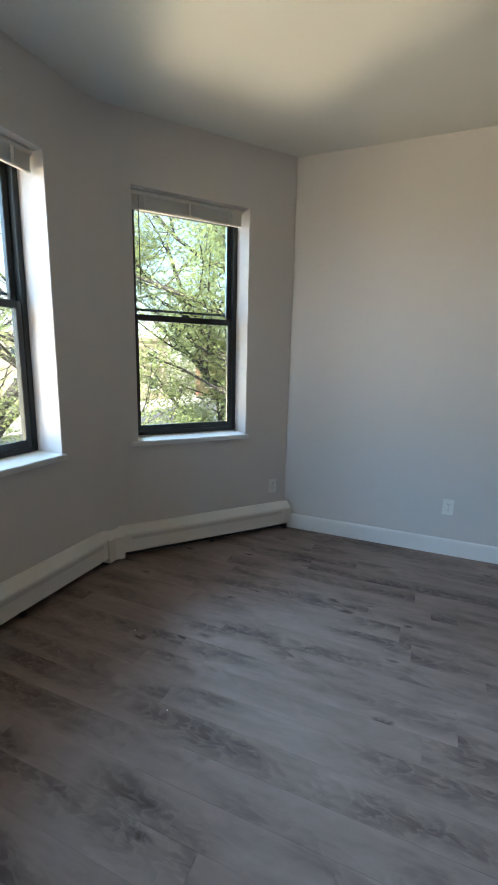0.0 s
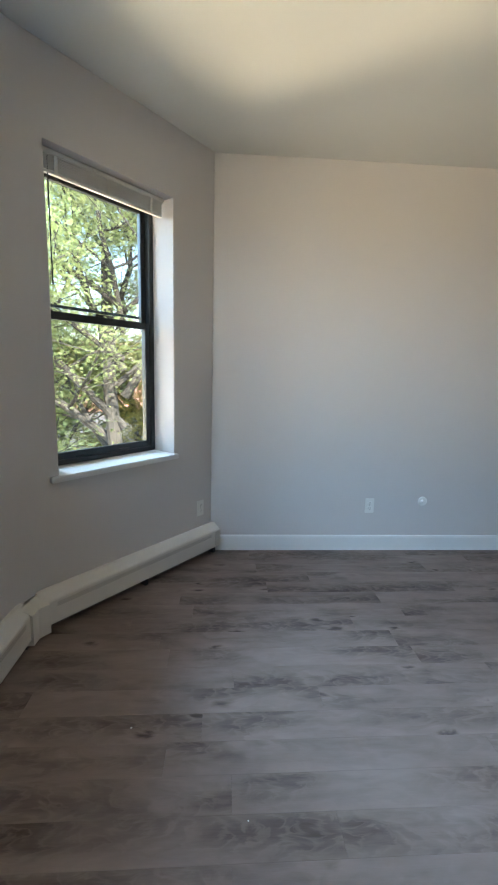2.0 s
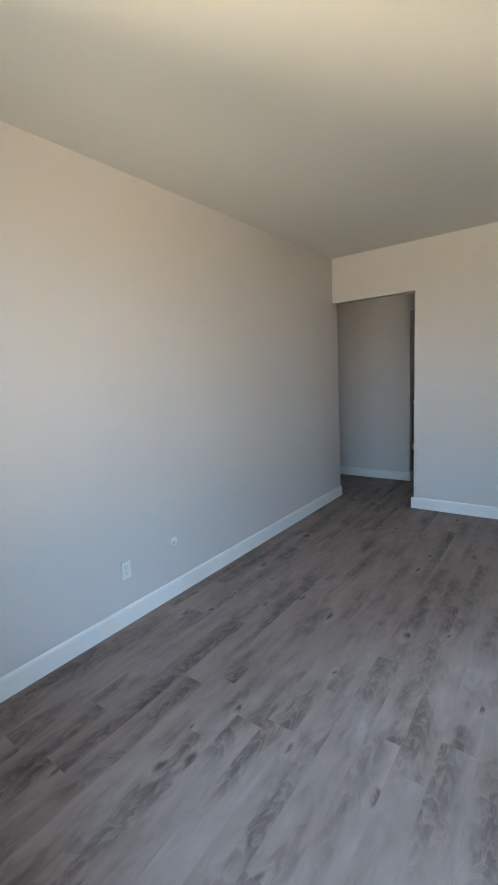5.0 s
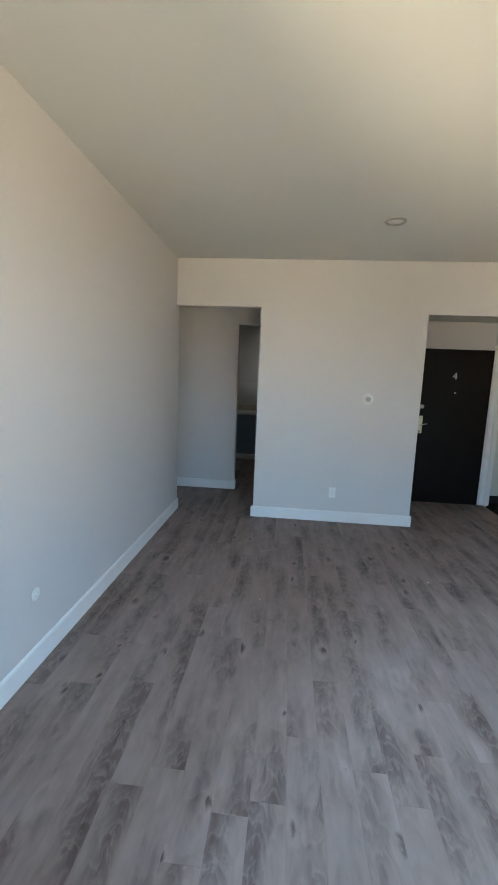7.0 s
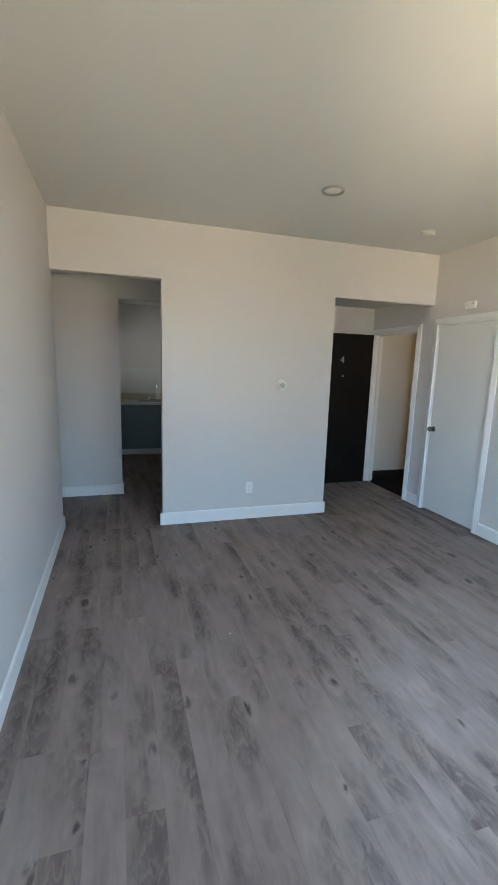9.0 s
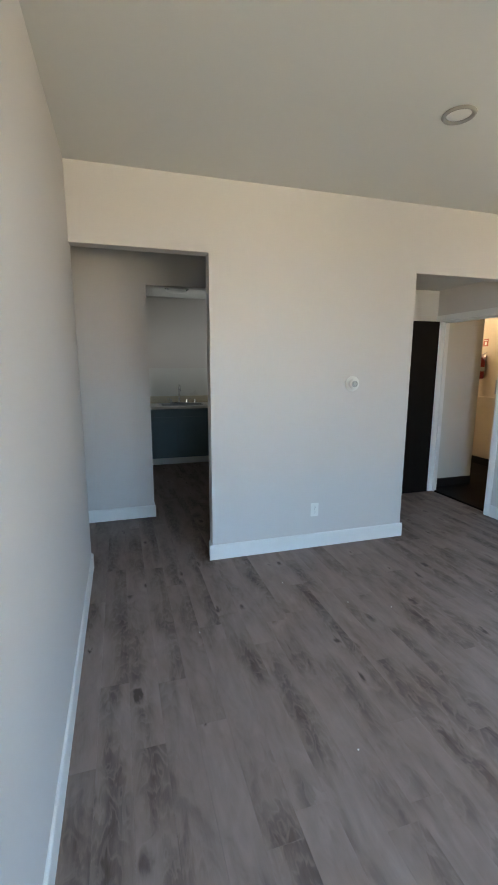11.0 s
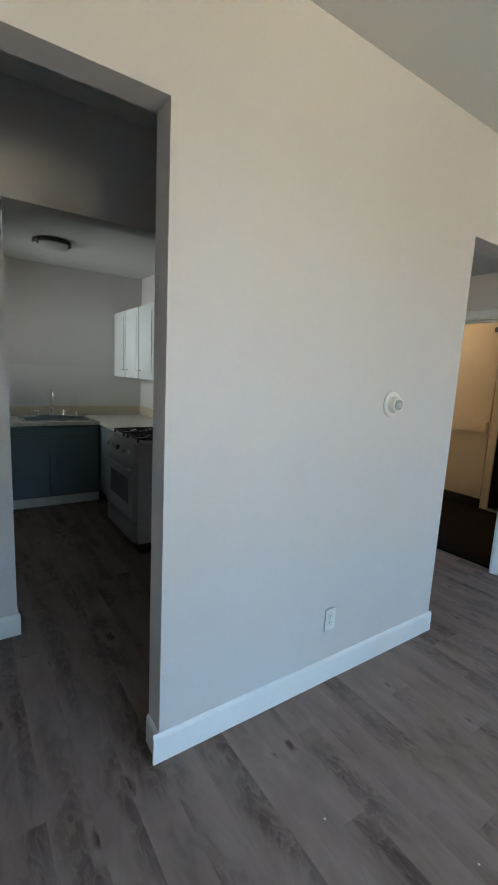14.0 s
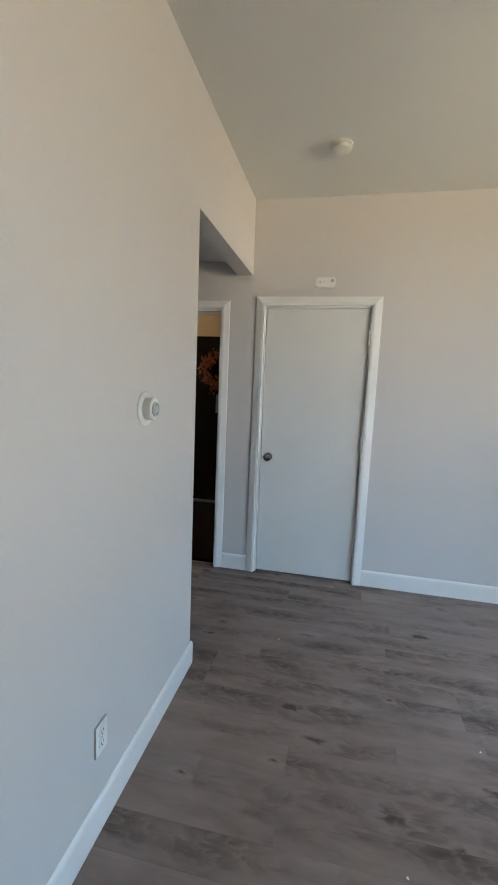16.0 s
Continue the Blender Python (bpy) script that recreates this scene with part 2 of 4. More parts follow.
LEAF2 = leaf_mat("yellowing_leaf", (0.15, 0.17, 0.035), (0.30, 0.25, 0.055))
FLOWER = leaf_mat("orange_wreath_leaf", (0.20, 0.045, 0.014), (0.36, 0.12, 0.05), 0.1)
ASPHALT = mat("asphalt", (0.07, 0.07, 0.072), 0.85, var=0.15, scale=0.6, fine=60, bump=0.3)
PAVE = mat("concrete_pavement", (0.40, 0.38, 0.34), 0.85, var=0.1, scale=0.8, fine=50, bump=0.2)
EARTH = mat("dry_ground", (0.22, 0.20, 0.13), 0.95, var=0.2, scale=0.15, fine=20, bump=0.3)
BRICK = mat("red_brick_facade", (0.30, 0.14, 0.10), 0.85, var=0.12, scale=1.0, fine=30, bump=0.2)
STUCCO = mat("tan_facade", (0.27, 0.21, 0.16), 0.85, var=0.08, scale=0.6, fine=30, bump=0.1)
PANE = mat("far_window_pane", (0.03, 0.04, 0.05), 0.1, var=0.1, bump=0)
CARR = mat("red_car_paint", (0.45, 0.02, 0.02), 0.2, var=0.02, bump=0, coat=0.6)
CARW = mat("white_car_paint", (0.7, 0.7, 0.7), 0.2, var=0.02, bump=0, coat=0.6)
RUBBER = mat("tyre_rubber", (0.02, 0.02, 0.02), 0.8, var=0.1)


# ---- builders ----
def box(bm, x0, x1, y0, y1, z0, z1, bev=0.0, m=None):
    vs = bmesh.ops.create_cube(bm, size=1.0)["verts"]
    for v in vs:
        v.co = Vector(((x0 + x1) / 2 + v.co.x * (x1 - x0), (y0 + y1) / 2 + v.co.y * (y1 - y0), (z0 + z1) / 2 + v.co.z * (z1 - z0)))
    if bev:
        es = {e for v in vs for e in v.link_edges}
        out = bmesh.ops.bevel(bm, geom=list(es), offset=bev, segments=2, affect="EDGES", clamp_overlap=True)
        vs = list({v for f in out["faces"] for v in f.verts} | {v for v in vs if v.is_valid})
    if m is not None:
        bmesh.ops.transform(bm, matrix=m, verts=vs)
    return bm


def boxed(*spec, bev=0.0):
    bm = bmesh.new()
    for s in spec:
        box(bm, *s, bev=bev)
    return bm


def lathe(bm, profile, m=None, seg=24):
    """Turns a profile of (radius, height) about z."""
    rings = []
    for r, z in profile:
        rings.append([bm.verts.new((r * math.cos(2 * math.pi * i / seg), r * math.sin(2 * math.pi * i / seg), z)) for i in range(seg)])
    for a, c in zip(rings, rings[1:]):
        for i in range(seg):
            bm.faces.new((a[i], a[(i + 1) % seg], c[(i + 1) % seg], c[i]))
    bm.faces.new(list(reversed(rings[0])))
    bm.faces.new(rings[-1])
    if m is not None:
        bmesh.ops.transform(bm, matrix=m, verts=[v for ring in rings for v in ring])
    return bm


def tube(bm, pts, radii, seg=8):
    pts = [Vector(p) for p in pts]
    if isinstance(radii, (int, float)):
        radii = [radii] * len(pts)
    rings = []
    for i, p in enumerate(pts):
        d = (pts[min(i + 1, len(pts) - 1)] - pts[max(i - 1, 0)]).normalized()
        q = d.to_track_quat("Z", "Y")
        rings.append([bm.verts.new(p + q @ Vector((radii[i] * math.cos(2 * math.pi * k / seg), radii[i] * math.sin(2 * math.pi * k / seg), 0))) for k in range(seg)])
    for a, c in zip(rings, rings[1:]):
        for k in range(seg):
            bm.faces.new((a[k], a[(k + 1) % seg], c[(k + 1) % seg], c[k]))
    bm.faces.new(list(reversed(rings[0])))
    bm.faces.new(rings[-1])
    return bm


def prism(bm, outline, x0, x1):
    """Extrudes an outline of (y, z) from x0 to x1."""
    a = [bm.verts.new((x0, y, z)) for y, z in outline]
    c = [bm.verts.new((x1, y, z)) for y, z in outline]
    k = len(outline)
    for i in range(k):
        bm.faces.new((a[i], a[(i + 1) % k], c[(i + 1) % k], c[i]))
    bm.faces.new(list(reversed(a)))
    bm.faces.new(c)
    return bm


def part(name, bm, material, parent=None, label="", smooth=False):
    """Links a bmesh as one mesh object, under a thing or part where given."""
    bmesh.ops.recalc_face_normals(bm, faces=bm.faces)
    me = bpy.data.meshes.new(name)
    bm.to_mesh(me)
    bm.free()
    me.materials.append(material)
    if smooth:
        for p in me.polygons:
            p.use_smooth = True
        me.set_sharp_from_angle(angle=radians(40))
    ob = new(name, me)
    ob.parent = parent
    if label:
        ob["label"] = label
    return ob


def thing(name, m, label, category, group="", kind=""):
    ob = new(name)
    ob.empty_display_size = 0.05
    ob.matrix_basis = m
    return tagged(ob, label, category, group, kind)


def setting(name, bm, material, label, category, smooth=False):
    return tagged(part(name, bm, material, None, "", smooth), label, category, kind="structure")


# ---- plan ----
H = 2.79                  # living room ceiling
NY, SY = 3.333, -0.52      # north and south walls
EX, EX2 = 3.56, 3.67      # the partition
BX = -1.70                # bay front
BY0, BY1 = 0.56, 2.25     # bay front's ends
KX = 4.695                # wall with the kitchen opening
LBL = "painted warm grey plaster wall"

setting("wall_north", boxed((-0.95, EX2, NY, NY + 0.12, -0.05, H + 0.05)), WALL, LBL, "wall")
setting("wall_hall_west", boxed((EX2 - 0.12, EX2, NY + 0.12, 4.4, -0.05, H + 0.05)), WALL, LBL, "wall")
setting("wall_hall_north", boxed((EX2 - 0.12, 7.75, 4.4, 4.52, -0.05, H + 0.05)), WALL, LBL, "wall")
setting("wall_partition", boxed((EX, EX2, 0.69, 2.42, -0.05, H + 0.05), (EX, EX2, 2.42, NY, 2.305, H + 0.05),
        (EX, EX2, SY, 0.69, 2.27, H + 0.05)), WALL, "painted warm grey partition with two openings", "wall")
setting("wall_south", boxed((-0.95, 2.692, SY - 0.12, SY, -0.05, H + 0.05), (2.692, 3.46, SY - 0.12, SY, 2.057, H + 0.05),
        (3.46, 3.785, SY - 0.12, SY, -0.05, H + 0.05), (3.785, 4.665, SY - 0.12, SY, 2.03, H + 0.05),
        (4.665, 4.78, SY - 0.12, SY, -0.05, H + 0.05)), WALL, LBL, "wall")
setting("wall_entry_east", boxed((4.72, 4.84, SY, 1.0, -0.05, H + 0.05)), WALL, LBL, "wall")
setting("wall_entry_north", boxed((EX2, 4.84, 1.0, 1.12, -0.05, H + 0.05)), WALL, LBL, "wall")
setting("wall_kitchen_opening", boxed((KX, KX + 0.12, 2.787, 4.4, -0.05, H + 0.05), (KX, KX + 0.12, 1.6, 2.787, 2.262, H + 0.05),
        (KX, KX + 0.12, 1.12, 1.6, -0.05, H + 0.05)), WALL, LBL, "wall")
setting("wall_kitchen_south", boxed((4.84, 7.75, 0.93, 1.055, -0.05, H + 0.05)), WALL, LBL, "wall")
setting("wall_kitchen_north", boxed((KX + 0.12, 6.45, 3.5, 3.62, -0.05, H + 0.05), (7.4, 7.6, 3.5, 3.62, -0.05, H + 0.05), (6.45, 7.4, 3.5, 3.62, -0.05, 1.3), (6.45, 7.4, 3.5, 3.62, 2.2, H + 0.05)), WALL, LBL, "wall")
setting("wall_kitchen_east", boxed((7.6, 7.75, 1.055, 4.4, -0.05, H + 0.05)), WALL, LBL, "wall")
setting("ceiling", boxed((-2.1, EX2, SY - 0.2, NY + 0.2, H, H + 0.1), (EX2, KX + 0.06, 1.06, 4.45, H, H + 0.1)), CEIL, "cream painted plaster ceiling", "ceiling")
setting("ceiling_entry", boxed((EX2, 4.80, SY - 0.06, 1.06, 2.37, 2.45)), CEIL, "cream painted low ceiling of the entry", "ceiling")
setting("ceiling_kitchen", boxed((KX + 0.06, 7.7, 0.99, 4.45, 2.585, 2.7)), CEIL, "cream painted kitchen ceiling", "ceiling")

# bay walls, each in its own frame: x along the wall, y outward
MA = pose(BX, BY1, 0, 0, 0, 49.98)
MB = pose(BX, BY0, 0, 0, 0, 90)
MC = pose(-0.81, SY, 0, 0, 0, 130.02)
LA, LB = 1.384, BY1 - BY0
WT = 0.30


def wall_with_window(name, m, length, u0, u1, z0, z1, e0, e1):
    bm = boxed((-e0, u0, 0, WT, -0.05, H + 0.05), (u1, length + e1, 0, WT, -0.05, H + 0.05), (u0, u1, 0, WT, -0.05, z0), (u0, u1, 0, WT, z1, H + 0.05))
    ob = setting(name, bm, WALL, "painted warm grey bay wall with a window opening", "wall")
    ob.matrix_basis = m
    return ob


WZ0, WZ1 = 0.788, 2.398
WA, WB = (0.215, 1.037), (0.33, 1.345)
wall_with_window("wall_bay_north", MA, LA, *WA, WZ0, WZ1, 0.0, 0.02)
wall_with_window("wall_bay_west", MB, LB, *WB, WZ0, WZ1, 0.0, 0.0)
WC = (0.347, 1.146)
wall_with_window("wall_bay_south", MC, LA, *WC, WZ0, WZ1, 0.02, 0.0)
for nm, px, py in (("bay_corner_north", BX, BY1), ("bay_corner_south", BX, BY0)):
    bm = bmesh.new()
    ring = [Vector((px, py, 0))] + [Vector((px + WT * math.cos(radians(a)), py + WT * math.sin(radians(a)), 0)) for a in np.linspace(180, 139.98 if nm == "bay_corner_north" else 220.02, 5)]
    lo = [bm.verts.new((v.x, v.y, -0.05)) for v in ring]
    hi = [bm.verts.new((v.x, v.y, H + 0.05)) for v in ring]
    for i in range(len(ring)):
        j = (i + 1) % len(ring)
        bm.faces.new((lo[i], lo[j], hi[j], hi[i]))
    bm.faces.new(lo)
    bm.faces.new(hi)
    setting("wall_" + nm, bm, WALL, LBL, "wall")

bm = bmesh.new()
cove = 0.14
rad = cove / math.tan(radians(19.99))
cx, cy = BX + rad, BY1 - cove
ring = [(BX, BY1)] + [(cx + rad * math.cos(radians(a)), cy + rad * math.sin(radians(a))) for a in np.linspace(180, 139.98, 13)]
lo, hi = [bm.verts.new((x, y, 0)) for x, y in ring], [bm.verts.new((x, y, H)) for x, y in ring]
for i in range(len(ring)):
    k = (i + 1) % len(ring)
    bm.faces.new((lo[i], lo[k], hi[k], hi[i]))
bm.faces.new(lo)
bm.faces.new(hi)
setting("wall_bay_cove", bm, WALL, "softly rounded plaster in the corner of the bay", "wall", True)

# ---- windows ----
def window(name, m, u0, u1):
    """A dark metal double-hung window in a deep white reveal with a sill."""
    w = thing(name, m, "dark metal double-hung window in a white reveal", "window", kind="structure")
    z0, z1, v0 = WZ0 + 0.018, WZ1, 0.19
    part("reveal", boxed((u0, u0 + 0.006, 0.002, v0, z0, z1), (u1 - 0.006, u1, 0.002, v0, z0, z1), (u0 + 0.006, u1 - 0.006, 0.002, v0, z1 - 0.006, z1)), WALL, w, "painted plaster reveal")
    bm = bmesh.new()
    box(bm, u0 - 0.045, u1 + 0.012, -0.028, 0.0, z0 - 0.028, z0 + 0.004, bev=0.005)
    box(bm, u0, u1, -0.004, v0 + 0.02, z0 - 0.018, z0 + 0.004)
    part("window_sill", bm, TRIM, w, "white painted sill with a rounded nose")
    a, c, lo, hi = u0 + 0.002, u1 - 0.002, z0 + 0.006, z1 - 0.002
    fr = part("window_frame", boxed((a, a + 0.035, v0, WT - 0.02, lo, hi), (c - 0.035, c, v0, WT - 0.02, lo, hi), (a + 0.035, c - 0.035, v0, WT - 0.02, hi - 0.04, hi),
              (a + 0.035, c - 0.035, v0, WT - 0.02, lo, lo + 0.03), bev=0.003), FRAME, w, "dark grey metal frame")
    mid = 1.635
    a2, c2 = a + 0.036, c - 0.036

    def sash(nm, v, s0, s1, bottom, top):
        s = part(nm, boxed((a2, a2 + 0.034, v, v + 0.03, s0, s1), (c2 - 0.034, c2, v, v + 0.03, s0, s1),
                 (a2 + 0.034, c2 - 0.034, v, v + 0.03, s0, s0 + bottom), (a2 + 0.034, c2 - 0.034, v, v + 0.03, s1 - top, s1), bev=0.003), FRAME, w)
        g = part("pane", boxed((a2 + 0.03, c2 - 0.03, v + 0.013, v + 0.017, s0 + bottom - 0.005, s1 - top + 0.005)), GLASS, s, "clear glass pane")
        g.visible_shadow = False
        return s

    low = sash("lower_sash", v0 + 0.006, lo + 0.031, mid + 0.022, 0.04, 0.042)
    sash("upper_sash", v0 + 0.042, mid - 0.016, hi - 0.041, 0.04, 0.03)
    for k in (0.3, 0.7):
        part("lift_tab", boxed((a2 + (c2 - a2) * k - 0.04, a2 + (c2 - a2) * k + 0.04, v0 - 0.008, v0 + 0.008, lo + 0.036, lo + 0.046), bev=0.002), FRAME, low)
    part("sash_lock", boxed(((a2 + c2) / 2 - 0.03, (a2 + c2) / 2 + 0.03, v0 + 0.004, v0 + 0.034, mid + 0.022, mid + 0.036), bev=0.003), FRAME, low)
    part("storm_rail", boxed((a2, c2, v0 + 0.075, v0 + 0.085, mid + 0.05, mid + 0.066)), FRAME, w)
    return w


def blind(m, u0, u1, z1):
    """A mini blind drawn up under the head of the reveal."""
    b = thing("window_blind", m, "white vinyl mini blind drawn fully up in the window head", "blind", "window blinds")
    bm = bmesh.new()
    box(bm, u0, u1, 0.004, 0.05, z1 - 0.031, z1 - 0.004, bev=0.005)
    part("headrail", bm, BLIND, b)
    k = 13
    for i in range(k):
        z = z1 - 0.033 - i * 0.0048
        part("slat", boxed((u0 + 0.008, u1 - 0.008, 0.015 + 0.001 * (i % 3), 0.043 + 0.001 * (i % 3), z - 0.0024, z)), BLIND, b)
    zb = z1 - 0.033 - k * 0.0048
    part("bottom_rail", boxed((u0 + 0.006, u1 - 0.006, 0.014, 0.042, zb - 0.015, zb), bev=0.004), BLIND, b)
    for t in (0.12, 0.5, 0.88):
        x = u0 + (u1 - u0) * t
        part("ladder_clip", boxed((x - 0.009, x + 0.009, 0.0095, 0.0125, zb - 0.012, z1 - 0.03)), BLIND, b)
    bm = bmesh.new()
    tube(bm, [(u0 + 0.055, 0.02, z1 - 0.03), (u0 + 0.056, 0.024, z1 - 0.25), (u0 + 0.058, 0.024, z1 - 0.62)], 0.0035, 6)
    part("tilt_wand", bm, FRAME, b, "thin clear wand", True)
    return b


window("window_1", MA, *WA)
window("window_2", MB, *WB)
window("window_3", MC, *WC)
blind(MA @ pose(0, 0.05, 0), WA[0] + 0.008, WA[1] - 0.03, WZ1 - 0.006)
blind(MB @ pose(0, 0.05, 0), WB[0] + 0.02, WB[1] - 0.02, WZ1 - 0.006)
blind(MC @ pose(0, 0.05, 0), WC[0] + 0.01, WC[1] - 0.02, WZ1 - 0.006)


# ---- baseboards ----
def baseboard(p, q, side=1, h=0.122, d=0.011, material=None, label="white painted baseboard"):
    """Along the floor from p to q; the room lies to the left of the way for side 1."""
    p, q = Vector(p), Vector(q)
    run = (q - p).length
    bm = prism(bmesh.new(), [(0, 0.0), (d * side, 0.0), (d * side, h - 0.018), (d * 0.75 * side, h - 0.008), (d * 0.35 * side, h - 0.002), (0, h)], 0, run)
    ob = setting("baseboard", bm, material or TRIM, label, "baseboard")
    ob.matrix_basis = pose(p.x, p.y, 0, 0, 0, math.degrees(math.atan2((q - p).y, (q - p).x)))
    return ob


baseboard((EX2 + 0.014, NY), (-0.76, NY))
baseboard((EX2, NY - 0.014), (EX2, 4.4), side=-1)
baseboard((EX, 0.671), (EX, 2.446))
baseboard((EX, 2.42), (EX2, 2.42))
baseboard((EX2, 0.685), (EX, 0.685))
baseboard((-0.7, SY), (2.627, SY))
baseboard((3.525, SY), (3.722, SY))
baseboard((KX, 2.773), (KX, 4.4))
baseboard((KX, 2.787), (KX + 0.12, 2.787), side=-1)
ob = baseboard((BX, BY0), (-0.81, SY))


# ---- heaters ----
def heater(m, run, cut0, cut1):
    """Hydronic baseboard heater: sheet-metal cover with a perforated top strip."""
    h = thing("baseboard_heater", m, "cream enamelled baseboard heater along the bay wall", "heater", "baseboard heaters")
    prof = [(0, 0.066), (-0.03, 0.066), (-0.066, 0.060), (-0.074, 0.058), (-0.076, 0.062), (-0.076, 0.180), (-0.071, 0.189), (-0.025, 0.222), (-0.018, 0.225), (0, 0.226)]
    part("cover", prism(bmesh.new(), prof, cut0, run - cut1), HEAT, h)
    bm = bmesh.new()
    n = int((run - cut0 - cut1 - 0.16) / 0.0125)
    for r in range(3):
        for i in range(n):
            x = cut0 + 0.08 + (i + 0.5 * (r % 2)) * 0.0125
            z = 0.164 - r * 0.0085
            vs = [bm.verts.new((x + a, -0.0766, z + c)) for a, c in ((-0.0052, 0), (0, -0.0032), (0.0052, 0), (0, 0.0032))]
            bm.faces.new(vs)
    g = part("perforation", bm, SLOT, h, "rows of small dark slots")
    g["kind"] = "stuff"
    n = max(2, int((run - cut0 - cut1) / 0.6))
    for i in range(n + 1):
        x = cut0 + 0.03 + (run - cut0 - cut1 - 0.06) * i / n
        part("bracket", boxed((x - 0.012, x + 0.012, -0.05, -0.001, 0.0, 0.066)), DARKP, h, "dark support bracket")
    # a dark strip on the wall stands in for the shade under the cover
    part("gap_shade", boxed((cut0 + 0.01, run - cut1 - 0.01, -0.004, -0.001, 0.004, 0.066)), DARKP, h, "dark strip in place of the shade under the cover")
    part("lip", boxed((cut0 + 0.002, run - cut1 - 0.002, -0.0785, -0.0755, 0.058, 0.067), bev=0.001), HEAT, h)
    part("end_cap", boxed((run - cut1 - 0.05, run - cut1 + 0.002, -0.078, -0.072, 0.062, 0.178), bev=0.001), HEAT, h)
    part("fin_tube", tube(bmesh.new(), [(cut0 + 0.02, -0.03, 0.06), (run - cut1 - 0.02, -0.03, 0.06)], 0.014, 8), DARKP, h)
    return h


heater(MA, LA, 0.06, -0.04)
heater(MB, LB, 0.3, 0.05)
hc = thing("heater_corner_cover", pose(BX, BY1, 0, 0, 0, 0), "cream enamelled corner piece joining two heaters", "heater cover")
bm = bmesh.new()
lo = [bm.verts.new((x, y, 0.026)) for x, y in ((0.0, -0.1), (0.089, -0.1), (0.09, -0.04), (0.128, 0.008), (0.06, 0.072))]
hi = [bm.verts.new((x, y, 0.181)) for x, y in ((0.0, -0.1), (0.089, -0.1), (0.09, -0.04), (0.128, 0.008), (0.06, 0.072))]
to = [bm.verts.new((x, y, 0.217)) for x, y in ((0.0, -0.1), (0.03, -0.1), (0.03, -0.014), (0.075, 0.052), (0.06, 0.072))]
for ra, rb in ((lo, hi), (hi, to)):
    for i in range(5):
        bm.faces.new((ra[i], ra[(i + 1) % 5], rb[(i + 1) % 5], rb[i]))
bm.faces.new(lo)
bm.faces.new(to)
part("cover", bm, HEAT, hc)


# ---- doors and casings ----
def casing(name, x0, x1, top, w, y, d, label):
    """Mitred door casing round an opening of the south wall, on the room's side."""
    c = thing(name, pose(0, y, 0), label, "door frame", kind="structure")
    prof = [(0.0, 0.0), (0.0, d), (w * 0.3, d), (w * 0.55, d * 0.8), (w * 0.9, d * 0.55), (w, d * 0.45), (w, 0.0)]
    for nm, path in (("side_casing", ((x0, 0), (x0, top), -1, 0)), ("side_casing", ((x1, 0), (x1, top), 1, 0))):
        (ax, az), (bx, bz), sx, _ = path
        bm = bmesh.new()
        a = [bm.verts.new((ax + sx * o, dd, 0)) for o, dd in prof]
        b2 = [bm.verts.new((bx + sx * o, dd, bz + o)) for o, dd in prof]
        k = len(prof)
        for i in range(k):
            bm.faces.new((a[i], a[(i + 1) % k], b2[(i + 1) % k], b2[i]))
        bm.faces.new(a)
        bm.faces.new(b2)
        part(nm, bm, TRIM, c)
    bm = bmesh.new()
    a = [bm.verts.new((x0 - o, dd, top + o)) for o, dd in prof]
    b2 = [bm.verts.new((x1 + o, dd, top + o)) for o, dd in prof]
    k = len(prof)
    for i in range(k):
        bm.faces.new((a[i], a[(i + 1) % k], b2[(i + 1) % k], b2[i]))
    bm.faces.new(a)
    bm.faces.new(b2)
    part("head_casing", bm, TRIM, c)
    part("jamb", boxed((x0, x0 + 0.012, -0.122, 0.001, 0, top), (x1 - 0.012, x1, -0.122, 0.001, 0, top), (x0 + 0.012, x1 - 0.012, -0.122, 0.001, top - 0.012, top)), TRIM, c)
    return c


casing("door_frame_1", 2.692, 3.46, 2.057, 0.063, SY, 0.02, "white painted moulded casing of the closet door")
cf = casing("door_frame_2", 3.785, 4.665, 2.03, 0.06, SY, 0.02, "white painted casing of the apartment entrance")
part("door_stop", boxed((3.797, 3.809, -0.09, -0.06, 0, 2.018), (4.641, 4.653, -0.09, -0.06, 0, 2.018), (3.809, 4.641, -0.09, -0.06, 2.006, 2.018)), TRIM, cf)
part("strike_plate", boxed((3.7972, 3.80, -0.045, -0.012, 1.24, 1.40), (3.80, 3.812, -0.012, 0.012, 1.25, 1.39), bev=0.001), STEEL, cf, "worn steel strike plate")


def knob(parent, m, material):
    k = part("door_knob", lathe(bmesh.new(), [(0.031, 0), (0.032, 0.004), (0.028, 0.009), (0.012, 0.012), (0.011, 0.03), (0.018, 0.036), (0.027, 0.046), (0.029, 0.056), (0.024, 0.066), (0.012, 0.071), (0.002, 0.072)], m), material, parent, "satin metal knob", True)
    return k


d1 = thing("door_1", pose(0, SY - 0.032, 0), "closed flush white closet door with round metal knob", "door", kind="structure")
part("slab", boxed((2.708, 3.444, -0.01, 0.025, 0.018, 2.041), bev=0.002), DOORW, d1)
knob(d1, pose(3.385, 0.025, 0.936, -90), KNOB)
for z in (0.30, 1.07, 1.84):
    hb = bmesh.new()
    lathe(hb, [(0.007, -0.054), (0.011, -0.048), (0.011, 0.048), (0.007, 0.054)], pose(2.704, 0.040, z), 10)
    box(hb, 2.697, 2.726, 0.0245, 0.030, z - 0.045, z + 0.045)
    part("hinge", hb, HINGE, d1, "painted butt hinge", True)

